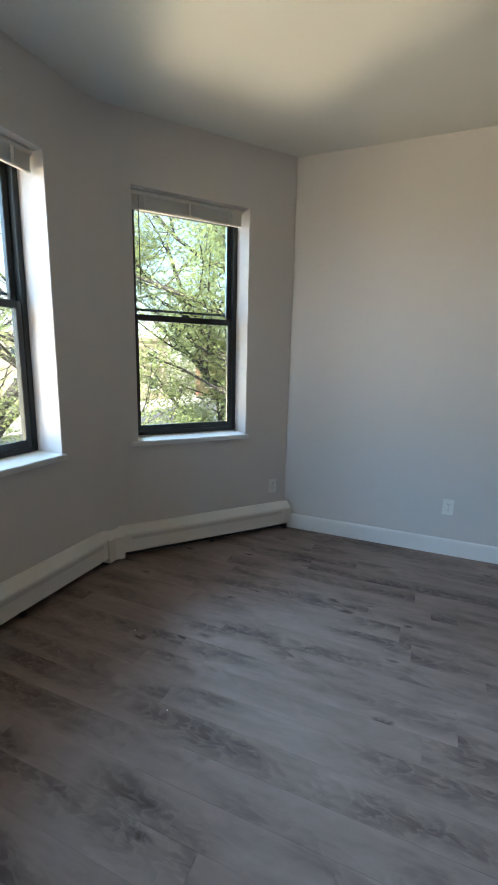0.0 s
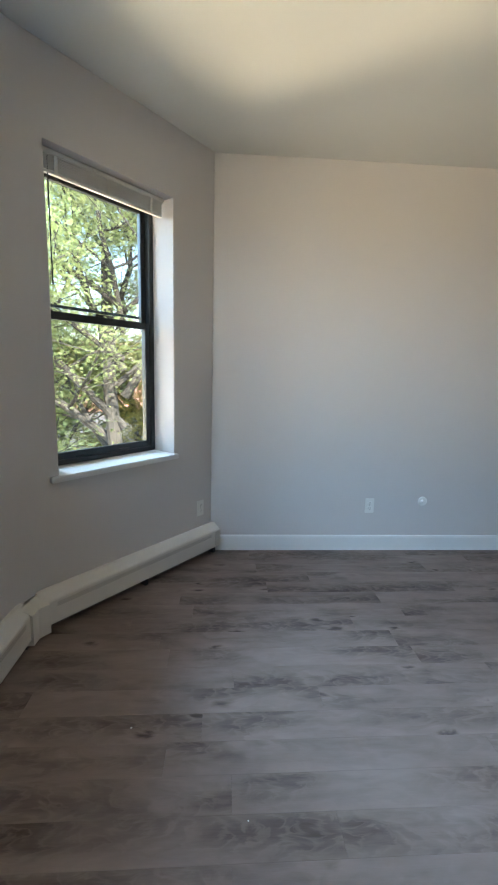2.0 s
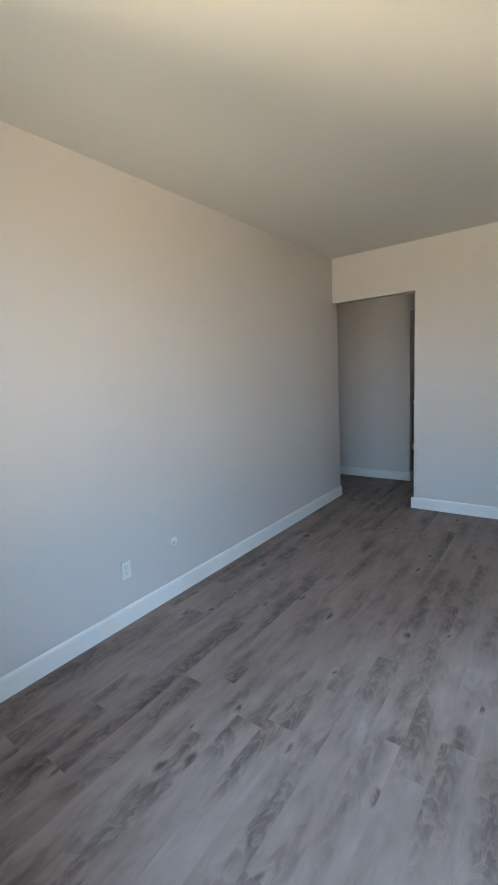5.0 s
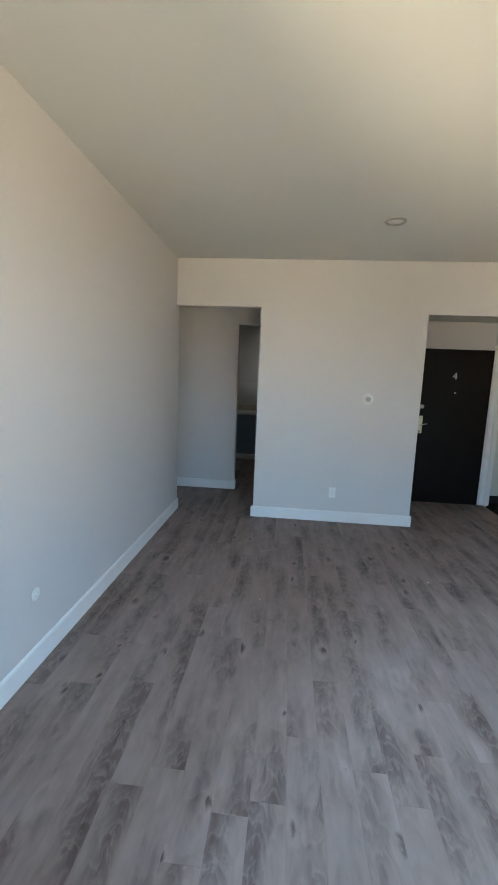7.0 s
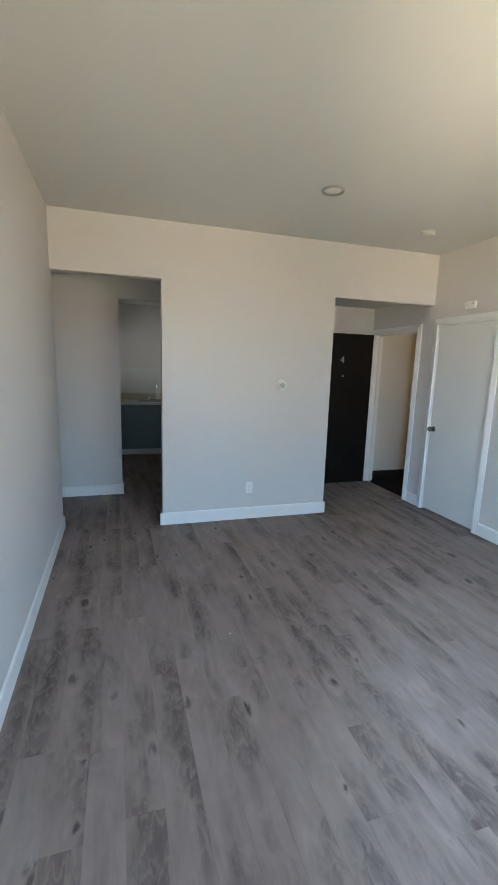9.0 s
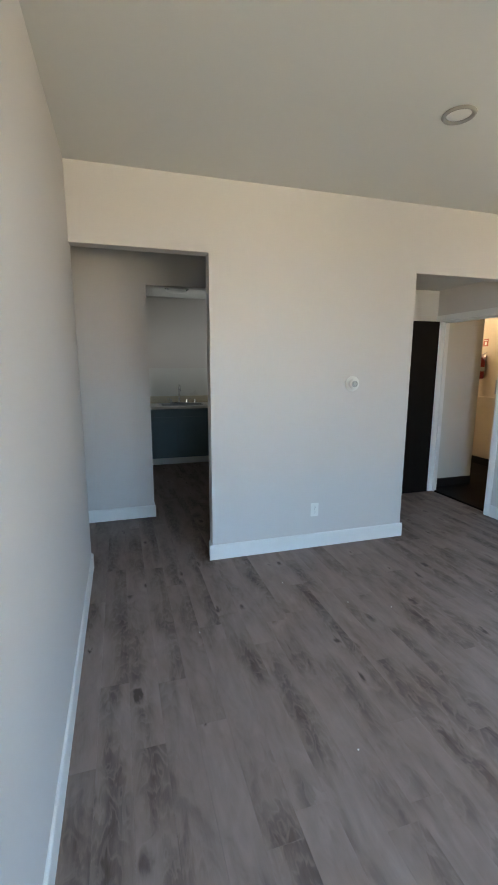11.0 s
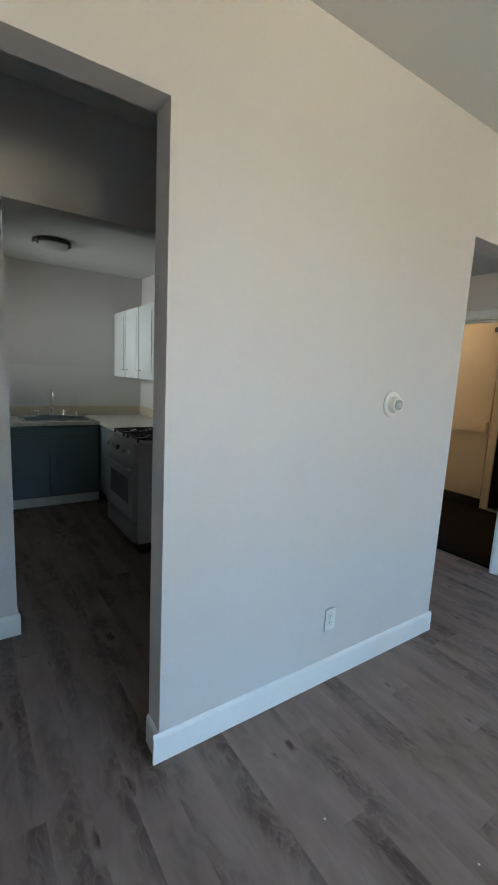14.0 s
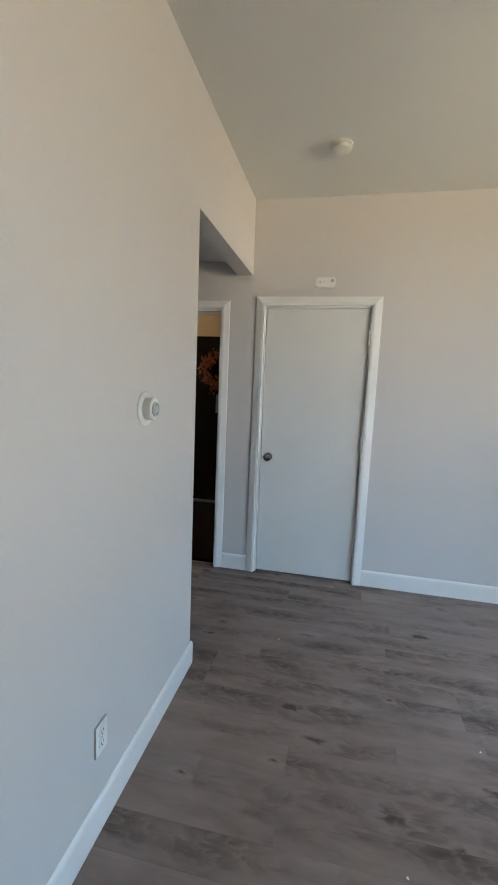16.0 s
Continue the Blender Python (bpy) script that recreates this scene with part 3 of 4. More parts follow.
d2 = thing("door_2", pose(4.62, -0.475, 0), "dark brown flush entrance door standing open against the wall, numbered 4", "door", kind="structure")
part("slab", boxed((0, 0.042, 0, 0.862, 0.008, 2.02), bev=0.002), DOORD, d2)
esc = part("lock_plate", boxed((-0.004, 0.0, 0.80, 0.855, 0.93, 1.16), bev=0.001), BRASS, d2, "satin brass lock plate")
part("lever", tube(bmesh.new(), [(-0.004, 0.835, 1.04), (-0.045, 0.835, 1.04), (-0.05, 0.83, 1.04), (-0.05, 0.80, 1.05), (-0.05, 0.755, 1.06)], 0.008, 8), CHROME, esc, "", True)
part("deadbolt", lathe(bmesh.new(), [(0.026, 0), (0.026, 0.006), (0.018, 0.012), (0.008, 0.014), (0.002, 0.014)], pose(0, 0.825, 1.28, 0, -90, 0)), STEEL, d2, "round steel deadbolt", True)
part("peephole", lathe(bmesh.new(), [(0.009, 0), (0.009, 0.003), (0.006, 0.004), (0.002, 0.003)], pose(0, 0.43, 1.47, 0, -90, 0), 12), BRASS, d2, "", True)
fc = bpy.data.curves.new("number", "FONT")
fc.body, fc.size, fc.extrude, fc.align_x, fc.bevel_depth = "4", 0.115, 0.003, "CENTER", 0.0008
num = new("number_four", fc)
fc.materials.append(STEEL)
num.parent = d2
num.matrix_basis = pose(-0.004, 0.452, 1.645, 90, 0, -90)
num["label"] = "silver number 4"
for z in (0.25, 1.05, 1.8):
    part("hinge", lathe(bmesh.new(), [(0.007, -0.05), (0.008, -0.046), (0.008, 0.046), (0.007, 0.05)], pose(0.046, -0.008, z), 10), STEEL, d2, "", True)


# ---- wall and ceiling fittings ----
def outlet(m, holes=True, label="white duplex wall outlet"):
    o = thing("wall_outlet", m, label, "outlet", "wall outlets")
    part("cover_plate", boxed((-0.036, 0.036, 0, 0.006, -0.058, 0.058), bev=0.003), PLASTIC, o)
    if holes:
        for z in (-0.02, 0.02):
            r = part("receptacle", lathe(bmesh.new(), [(0.0165, 0), (0.0165, 0.0025), (0.015, 0.0032)], Matrix.Translation((0, 0.0055, z)) @ pose(0, 0, 0, -90)), PLASTIC, o)
            part("slot", boxed((-0.0075, -0.0055, 0.0088, 0.0095, z - 0.001, z + 0.008), (0.0055, 0.0075, 0.0088, 0.0095, z - 0.001, z + 0.008), (-0.002, 0.002, 0.0088, 0.0095, z - 0.010, z - 0.006)), DARKP, r)
        part("screw", lathe(bmesh.new(), [(0.0035, 0), (0.003, 0.001)], Matrix.Translation((0, 0.0062, 0)) @ pose(0, 0, 0, -90), 10), STEEL, o)
    return o


outlet(pose(0.43, NY, 0.362, 0, 0, 180))
outlet(pose(EX, 1.545, 0.332, 0, 0, 90))
outlet(MA @ pose(1.285, 0, 0.368, 0, 0, 180), label="white duplex wall outlet above the heater")
cp = thing("cable_cap", pose(0.85, NY, 0.40, 90), "round white cover cap on the wall", "wall plate")
part("disc", lathe(bmesh.new(), [(0.036, 0), (0.036, 0.003), (0.032, 0.005), (0.013, 0.006), (0.012, 0.011), (0.008, 0.013), (0.001, 0.013)]), PLASTIC, cp, "", True)

th = thing("thermostat", pose(EX, 1.240, 1.380, 0, -90, 0), "round white wall thermostat with a clear dial", "thermostat")
part("wall_plate", lathe(bmesh.new(), [(0.062, 0), (0.062, 0.006), (0.058, 0.009), (0.02, 0.009)], None, 36), PLASTIC, th, "", True)
part("housing", lathe(bmesh.new(), [(0.040, 0.009), (0.041, 0.03), (0.039, 0.038), (0.034, 0.040)], None, 36), PLASTIC, th, "", True)
dl = part("dial", lathe(bmesh.new(), [(0.026, 0.040), (0.026, 0.045), (0.023, 0.047), (0.002, 0.047)], None, 36), mat("grey_dial_plastic", (0.42, 0.42, 0.41), 0.5, var=0.03), th, "grey dial", True)
bm = bmesh.new()
for i in range(24):
    a = 2 * math.pi * i / 24
    box(bm, 0.015, 0.021, -0.0005, 0.0005, 0.0472, 0.0477, m=pose(0, 0, 0, 0, 0, math.degrees(a)))
part("tick_marks", bm, DARKP, dl)

sm = thing("smoke_detector", pose(2.964, 0.12, H, 180), "round white smoke detector on the ceiling", "smoke detector")
part("base", lathe(bmesh.new(), [(0.064, 0), (0.064, 0.010), (0.060, 0.012)], None, 36), SMOKE, sm, "", True)
part("cover", lathe(bmesh.new(), [(0.055, 0.012), (0.057, 0.016), (0.055, 0.032), (0.046, 0.039), (0.02, 0.042), (0.001, 0.042)], None, 36), SMOKE, sm, "", True)
part("test_button", lathe(bmesh.new(), [(0.010, 0.041), (0.010, 0.044), (0.001, 0.0445)], pose(0.025, 0, 0), 16), SMOKE, sm, "", True)

al = thing("alarm_box", pose(3.03, SY, 2.213), "small white alarm box above the closet door", "alarm")
part("case", boxed((-0.068, 0.068, 0, 0.032, -0.034, 0.034), bev=0.008), PLASTIC, al)
part("sounder_holes", boxed((0.035, 0.042, 0.0315, 0.033, -0.004, 0.004), (0.012, 0.016, 0.0315, 0.033, 0.002, 0.006)), DARKP, al)
part("test_button", lathe(bmesh.new(), [(0.011, 0), (0.011, 0.004), (0.008, 0.006), (0.001, 0.006)], pose(-0.045, 0.031, 0.01, -90), 14), STEEL, al, "", True)

dlt = thing("recessed_downlight", pose(2.465, 1.335, H, 180), "white recessed ceiling downlight, switched off", "ceiling light")
# no hole is cut: the ring's grey is darkened for the recess's inner shade
part("trim_ring", lathe(bmesh.new(), [(0.082, 0), (0.084, 0.005), (0.079, 0.012), (0.072, 0.014), (0.062, 0.008), (0.060, 0.001)], None, 40), mat("downlight_trim_shade", (0.27, 0.265, 0.25), 0.4, var=0.03), dlt, "grey trim ring, darkened for the shade inside the recess", True)
part("lens", lathe(bmesh.new(), [(0.060, 0.002), (0.05, 0.006), (0.02, 0.010), (0.001, 0.011)], None, 40), PLASTIC, dlt, "white frosted lens", True)

FLECK = mat("white_paint_fleck", (0.75, 0.75, 0.72), 0.6, var=0.05)
rng = random.Random(5)
for fx, fy in ((2.57, 1.46), (3.06, 2.02), (2.70, 1.70), (3.13, 0.34), (1.72, 2.21), (-1.05, 1.68), (-0.62, 1.32), (2.66, 2.69), (2.2, 0.9)):
    bm = bmesh.new()
    k = 6
    r0 = rng.uniform(0.003, 0.0055)
    edge = [(r0 * rng.uniform(0.6, 1.4) * math.cos(i * 6.283 / k), r0 * rng.uniform(0.6, 1.4) * math.sin(i * 6.283 / k)) for i in range(k)]
    lo5, hi5 = [bm.verts.new((x, y, 0)) for x, y in edge], [bm.verts.new((x * 0.8, y * 0.8, 0.0016)) for x, y in edge]
    for i in range(k):
        bm.faces.new((lo5[i], lo5[(i + 1) % k], hi5[(i + 1) % k], hi5[i]))
    bm.faces.new(lo5)
    bm.faces.new(hi5)
    ob = tagged(part("paint_fleck", bm, FLECK), "tiny dried fleck of white paint on the floor", "debris", "paint flecks on the floor")
    ob.matrix_basis = pose(fx, fy, 0.0002, 0, 0, rng.uniform(0, 360))

# ---- kitchen ----
CT = 0.905
sinkcab = thing("sink_cabinet", pose(6.98, 0, 0), "blue-grey painted sink base cabinet", "cabinet")
part("body", boxed((0.02, 0.60, 1.74, 3.4, 0.10, CT - 0.04)), CAB, sinkcab)
part("toe_kick", boxed((0.03, 0.60, 1.74, 3.4, 0.0, 0.10)), TRIM, sinkcab, "pale toe kick")
for y0, y1 in ((1.80, 2.248), (2.252, 2.70), (2.704, 3.16)):
    dd = part("door", boxed((0.0, 0.02, y0, y1, 0.12, 0.74), bev=0.003), CAB, sinkcab)
    part("raised_panel", boxed((-0.006, 0.0, y0 + 0.07, y1 - 0.07, 0.19, 0.67), bev=0.004), CAB, dd)
part("false_drawer", boxed((0.0, 0.02, 1.80, 2.70, 0.755, CT - 0.055), bev=0.003), CAB, sinkcab)
cornercab = thing("corner_cabinet", pose(0, 0, 0), "dark blue-grey base cabinet in the kitchen corner", "cabinet")
part("body", boxed((6.16, 7.59, 1.06, 1.72, 0.10, CT - 0.04)), CAB, cornercab)
part("toe_kick", boxed((6.16, 7.0, 1.06, 1.66, 0.0, 0.10)), CAB, cornercab)
part("door", boxed((6.19, 6.95, 1.72, 1.738, 0.12, 0.84), bev=0.003), CAB, cornercab)

wt = thing("worktop", pose(0, 0, 0), "pale laminate worktop in an L with low beige upstand", "worktop")
SX0, SX1, SYA, SYB = 7.03, 7.50, 1.79, 2.47
part("slab", boxed((6.955, SX0, 1.745, 3.4, CT - 0.038, CT), (SX1, 7.6, 1.745, 3.4, CT - 0.038, CT), (SX0, SX1, 1.745, SYA, CT - 0.038, CT), (SX0, SX1, SYB, 3.4, CT - 0.038, CT),
     (6.165, 7.6, 1.055, 1.745, CT - 0.038, CT)), COUNTER, wt)
part("upstand", boxed((7.58, 7.6, 1.075, 3.4, CT, CT + 0.115), (6.165, 7.6, 1.055, 1.075, CT, CT + 0.115), bev=0.003), SPLASH, wt, "beige upstand")
for nm, spec in (("backsplash_east", (7.594, 7.6, 1.061, 3.4, CT + 0.115, 1.475)), ("backsplash_south", (5.2, 7.594, 1.055, 1.061, CT + 0.115, 1.385))):
    setting(nm, boxed(spec), TILE, "glossy pale backsplash panel", "backsplash")

sk = thing("kitchen_sink", pose(0, 0, CT), "stainless steel drop-in kitchen sink", "sink")
part("rim", boxed((SX0 - 0.02, SX0 + 0.02, SYA - 0.02, SYB + 0.02, 0.0, 0.006), (SX1 - 0.05, SX1 + 0.02, SYA - 0.02, SYB + 0.02, 0.0, 0.006), (SX0 + 0.02, SX1 - 0.05, SYA - 0.02, SYA + 0.02, 0.0, 0.006), (SX0 + 0.02, SX1 - 0.05, SYB - 0.02, SYB + 0.02, 0.0, 0.006), bev=0.002), STEEL, sk)
part("basin", boxed((SX0 + 0.012, SX0 + 0.02, SYA + 0.01, SYB - 0.01, -0.16, 0.0), (SX1 - 0.05, SX1 - 0.042, SYA + 0.01, SYB - 0.01, -0.16, 0.0), (SX0 + 0.02, SX1 - 0.05, SYA + 0.012, SYA + 0.02, -0.16, 0.0),
     (SX0 + 0.02, SX1 - 0.05, SYB - 0.02, SYB - 0.012, -0.16, 0.0), (SX0 + 0.012, SX1 - 0.042, SYA + 0.01, SYB - 0.01, -0.168, -0.16)), STEEL, sk)
part("drain", lathe(bmesh.new(), [(0.04, 0), (0.04, 0.004), (0.03, 0.002), (0.002, 0.001)], pose(7.26, 2.145, -0.16)), CHROME, sk, "", True)

fa = thing("faucet", pose(7.465, 2.145, CT + 0.006), "chrome gooseneck faucet with two lever handles and side spray", "faucet")
part("deck_plate", boxed((-0.025, 0.025, -0.16, 0.16, 0, 0.014), bev=0.005), CHROME, fa)
part("base_column", lathe(bmesh.new(), [(0.024, 0.014), (0.02, 0.03), (0.016, 0.07), (0.018, 0.075), (0.013, 0.085)]), CHROME, fa, "", True)
part("spout", tube(bmesh.new(), [(0, 0, 0.08), (0, 0, 0.2)] + [(-0.055 + 0.055 * math.cos(a), 0, 0.24 + 0.055 * math.sin(a)) for a in np.linspace(0, math.pi, 9)] + [(-0.11, 0, 0.2)], 0.014, 10), CHROME, fa, "", True)
for y in (-0.13, 0.13):
    hd = part("handle", lathe(bmesh.new(), [(0.02, 0.014), (0.016, 0.03), (0.012, 0.05), (0.017, 0.056), (0.014, 0.068), (0.003, 0.07)], pose(0, y, 0)), CHROME, fa, "", True)
    part("lever", tube(bmesh.new(), [(0, y, 0.06), (0, y * 1.25, 0.07), (0, y * 1.5, 0.074)], [0.007, 0.006, 0.009], 8), CHROME, hd, "", True)
part("side_spray", lathe(bmesh.new(), [(0.02, 0), (0.016, 0.012), (0.013, 0.02), (0.014, 0.035), (0.018, 0.05), (0.015, 0.058), (0.002, 0.06)], pose(0, -0.26, 0), 16), CHROME, fa, "", True)

st = thing("gas_stove", pose(5.38, 1.25, 0), "pale grey enamelled gas stove with black grates", "stove")
part("body", boxed((0.0, 0.76, 0.0, 0.62, 0.09, 0.895), bev=0.004), ENAMEL, st)
part("plinth", boxed((0.02, 0.74, 0.05, 0.58, 0.0, 0.09)), DARKP, st)
od = part("oven_door", boxed((0.012, 0.748, 0.62, 0.65, 0.27, 0.74), bev=0.006), ENAMEL, st)
part("oven_window", boxed((0.14, 0.62, 0.65, 0.653, 0.40, 0.61), bev=0.001), mat("smoked_oven_glass", (0.14, 0.14, 0.145), 0.2, var=0.04, bump=0), od, "dark oven window")
bm = bmesh.new()
tube(bm, [(0.07, 0.65, 0.70), (0.075, 0.685, 0.70), (0.10, 0.692, 0.70), (0.66, 0.692, 0.70), (0.685, 0.685, 0.70), (0.69, 0.65, 0.70)], 0.011, 8)
part("oven_handle", bm, ENAMEL, od, "", True)
part("drawer", boxed((0.012, 0.748, 0.62, 0.645, 0.10, 0.25), bev=0.005), ENAMEL, st)
part("control_panel", prism(bmesh.new(), [(0.60, 0.755), (0.665, 0.755), (0.64, 0.895), (0.60, 0.895)], 0.0, 0.76), ENAMEL, st)
for i in range(5):
    part("control_knob", lathe(bmesh.new(), [(0.022, 0), (0.02, 0.018), (0.017, 0.022), (0.002, 0.022)], pose(0.1 + 0.14 * i, 0.653, 0.83, -80), 16), ENAMEL if i != 2 else DARKP, st, "", True)
part("cooktop", boxed((0.0, 0.76, 0.0, 0.64, 0.895, 0.912), bev=0.005), ENAMEL, st)
for gx in (0.2, 0.56):
    for gy in (0.17, 0.47):
        part("burner", lathe(bmesh.new(), [(0.05, 0.912), (0.05, 0.922), (0.036, 0.93), (0.002, 0.932)], pose(gx, gy, 0), 20), IRON, st, "black burner cap", True)
    bm = bmesh.new()
    for o in (-0.13, 0.13):
        box(bm, gx + o - 0.006, gx + o + 0.006, 0.06, 0.60, 0.935, 0.950)
    for o in (0.06, 0.32, 0.588):
        box(bm, gx - 0.13, gx + 0.13, o, o + 0.012, 0.935, 0.950)
    for gy in (0.17, 0.47):
        box(bm, gx - 0.13, gx - 0.03, gy - 0.005, gy + 0.005, 0.937, 0.952)
        box(bm, gx + 0.03, gx + 0.13, gy - 0.005, gy + 0.005, 0.937, 0.952)
        box(bm, gx - 0.005, gx + 0.005, gy + 0.03, gy + 0.13, 0.937, 0.952)
        box(bm, gx - 0.005, gx + 0.005, gy - 0.11, gy - 0.03, 0.937, 0.952)
    for o in (-0.13, 0.118):
        for y in (0.06, 0.588):
            box(bm, gx + o, gx + o + 0.012, y, y + 0.012, 0.912, 0.936)
    part("grate", bm, IRON, st, "black cast-iron grate")
part("backguard", boxed((0.0, 0.76, 0.0, 0.04, 0.912, 1.01), bev=0.006), ENAMEL, st)


def wall_cabinet(x0, x1, y0, y1, z0, z1, doors):
    c = thing("wall_cabinet", pose(x0, y0, z0), "white painted wall cabinet with flat doors and small pulls", "cabinet", "wall cabinets")
    w, d, h = x1 - x0, y1 - y0, z1 - z0
    part("body", boxed((0, w, 0, d, 0, h), bev=0.002), CABW, c)
    for i in range(doors):
        a, bb = w * i / doors + 0.004, w * (i + 1) / doors - 0.004
        dr = part("door", boxed((a, bb, d, d + 0.019, 0.005, h - 0.005), bev=0.003), CABW, c)
        part("recess_panel", boxed((a + 0.06, bb - 0.06, d + 0.019, d + 0.024, 0.07, h - 0.07), bev=0.004), CABW, dr)
        px = bb - 0.05 if i % 2 == 0 else a + 0.05
        part("pull", tube(bmesh.new(), [(px - 0.04, d + 0.019, 0.09), (px - 0.04, d + 0.04, 0.09), (px + 0.04, d + 0.04, 0.09), (px + 0.04, d + 0.019, 0.09)], 0.006, 6), STEEL, dr, "", True)
    return c


wall_cabinet(6.73, 7.594, 1.062, 1.38, 1.385, 2.14, 2)
wall_cabinet(6.28, 6.722, 1.062, 1.38, 1.385, 2.14, 1)

kl = thing("kitchen_ceiling_lamp", pose(6.6, 2.25, 2.585, 180), "flush glass ceiling lamp with metal rim, switched off", "ceiling light")
part("canopy", lathe(bmesh.new(), [(0.145, 0), (0.160, 0.008), (0.163, 0.030), (0.150, 0.036)], None, 36), mat("bronze_rim", (0.075, 0.065, 0.05), 0.4, metal=0.7), kl, "dark bronze rim", True)
part("glass_dish", lathe(bmesh.new(), [(0.148, 0.034), (0.150, 0.048), (0.132, 0.066), (0.085, 0.080), (0.02, 0.086), (0.001, 0.087)], None, 36), FROST, kl, "frosted glass dish", True)
for a in (0, 120, 240):
    part("clip", boxed((0.135, 0.166, -0.012, 0.012, 0.028, 0.06), bev=0.004), STEEL, kl).matrix_basis = pose(0, 0, 0, 0, 0, a)

# ---- corridor beyond the entrance ----
CY = -2.30
setting("corridor_wall_south", boxed((2.4, 7.6, CY - 0.12, CY, -0.05, 2.6)), CORR, "cream painted corridor wall", "wall")
setting("corridor_wall_block", boxed((4.78, 7.6, -1.27, SY - 0.12, -0.05, 2.6)), mat("corridor_grey_paint", (0.60, 0.59, 0.54), 0.5, var=0.03, scale=1.5, fine=200, bump=0.04), "grey-green painted corridor wall", "wall")
setting("corridor_wall_north", boxed((2.4, 4.78, SY - 0.13, SY - 0.122, 2.1, 2.6), (2.4, 3.785, SY - 0.13, SY - 0.122, -0.05, 2.1)), CORR, "cream painted corridor wall", "wall")
setting("corridor_wall_west", boxed((2.28, 2.4, CY - 0.12, SY - 0.12, -0.05, 2.6)), CORR, "cream painted corridor wall", "wall")
setting("corridor_wall_east", boxed((7.6, 7.72, CY - 0.12, SY, -0.05, 2.6)), CORR, "cream painted corridor wall", "wall")
setting("corridor_ceiling", boxed((2.28, 7.72, CY - 0.12, SY - 0.12, 2.5, 2.6)), CORR, "cream painted corridor ceiling", "ceiling")
setting("corridor_floor", boxed((2.28, 7.72, CY - 0.12, SY - 0.10, -0.06, 0.001)), CORRF, "dark worn corridor floor", "floor")
baseboard((4.80, CY), (7.6, CY), 1, 0.11, 0.008, BLACKB, "black vinyl corridor base")
baseboard((4.78, SY - 0.122), (4.78, -1.278), -1, 0.11, 0.008, BLACKB, "black vinyl corridor base")
setting("chair_rail", boxed((4.84, 7.6, CY, CY + 0.045, 0.92, 1.06), bev=0.008), CORR, "cream painted wide chair rail", "trim")
setting("corridor_pilaster", boxed((4.82, 4.90, CY, CY + 0.02, 1.06, 2.5), (4.82, 4.90, CY, CY + 0.02, 0.11, 0.92)), CORR, "cream painted wall strip", "trim")
nd = thing("door_3", pose(3.85, CY, 0), "dark neighbouring apartment door in a cream frame", "door", kind="structure")
part("slab", boxed((0.0, 0.86, 0.0, 0.02, 0.03, 2.02), bev=0.002), DOORD, nd)
part("frame", boxed((-0.09, 0.0, 0.0, 0.04, 0, 2.11), (0.86, 0.95, 0.0, 0.04, 0, 2.11), (0.0, 0.86, 0.0, 0.04, 2.02, 2.11), bev=0.004), CORR, nd)
part("threshold", boxed((0.0, 0.86, 0.0, 0.05, 0.0, 0.03), bev=0.004), STEEL, nd, "worn metal threshold")
cl = thing("door_closer", pose(4.76, CY, 2.125), "small black door closer box", "door closer")
part("case", boxed((-0.03, 0.14, 0, 0.05, 0, 0.055), bev=0.008), DARKP, cl)

wr = thing("door_wreath", pose(4.31, CY + 0.02, 1.62), "orange and brown leaf wreath on the dark door", "wreath")
rng = random.Random(4)
part("ring", tube(bmesh.new(), [(0.17 * math.cos(a), 0.03, 0.17 * math.sin(a)) for a in np.linspace(0, 2 * math.pi, 25)], 0.022, 6), BARK, wr)
bm = bmesh.new()
for i in range(420):
    a = rng.uniform(0, 2 * math.pi)
    r = 0.17 + rng.gauss(0, 0.035)
    m = Matrix.Translation((r * math.cos(a), 0.035 + rng.uniform(0, 0.05), r * math.sin(a))) @ Euler([rng.uniform(0, 6.28) for _ in range(3)]).to_matrix().to_4x4()
    s = rng.uniform(0.018, 0.04)
    vs = [bm.verts.new(m @ Vector(p)) for p in ((-s, 0, 0), (0, -s * 0.45, 0.004), (s, 0, 0), (0, s * 0.45, 0.004))]
    bm.faces.new(vs)
part("leaves", bm, FLOWER, wr, "orange and rust coloured leaves")["kind"] = "stuff"

ex = thing("fire_extinguisher", pose(5.74, CY + 0.075, 1.33), "red fire extinguisher hanging on the corridor wall", "fire extinguisher")
part("cylinder", lathe(bmesh.new(), [(0.05, 0), (0.058, 0.01), (0.06, 0.03), (0.06, 0.25), (0.05, 0.285), (0.025, 0.30), (0.022, 0.315)], None, 24), RED, ex, "", True)
part("label", lathe(bmesh.new(), [(0.0606, 0.11), (0.0606, 0.175)], None, 24), mat("pale_label", (0.5, 0.45, 0.38), 0.5), ex, "pale label with unreadable print")
part("valve", boxed((-0.02, 0.02, -0.015, 0.015, 0.315, 0.345), bev=0.004), STEEL, ex)
part("handle", tube(bmesh.new(), [(0, 0, 0.345), (-0.03, 0, 0.362), (-0.09, 0, 0.385)], 0.007, 6), STEEL, ex)
part("lever", tube(bmesh.new(), [(0, 0, 0.335), (-0.05, 0, 0.335), (-0.09, 0, 0.325)], 0.007, 6), STEEL, ex)
part("hose", tube(bmesh.new(), [(0.02, 0.0, 0.33), (0.07, 0.01, 0.32), (0.085, 0.02, 0.25), (0.078, 0.02, 0.12)], 0.009, 8), DARKP, ex, "black hose", True)
part("bracket", boxed((-0.03, 0.03, -0.075, -0.055, 0.1, 0.34)), STEEL, ex)
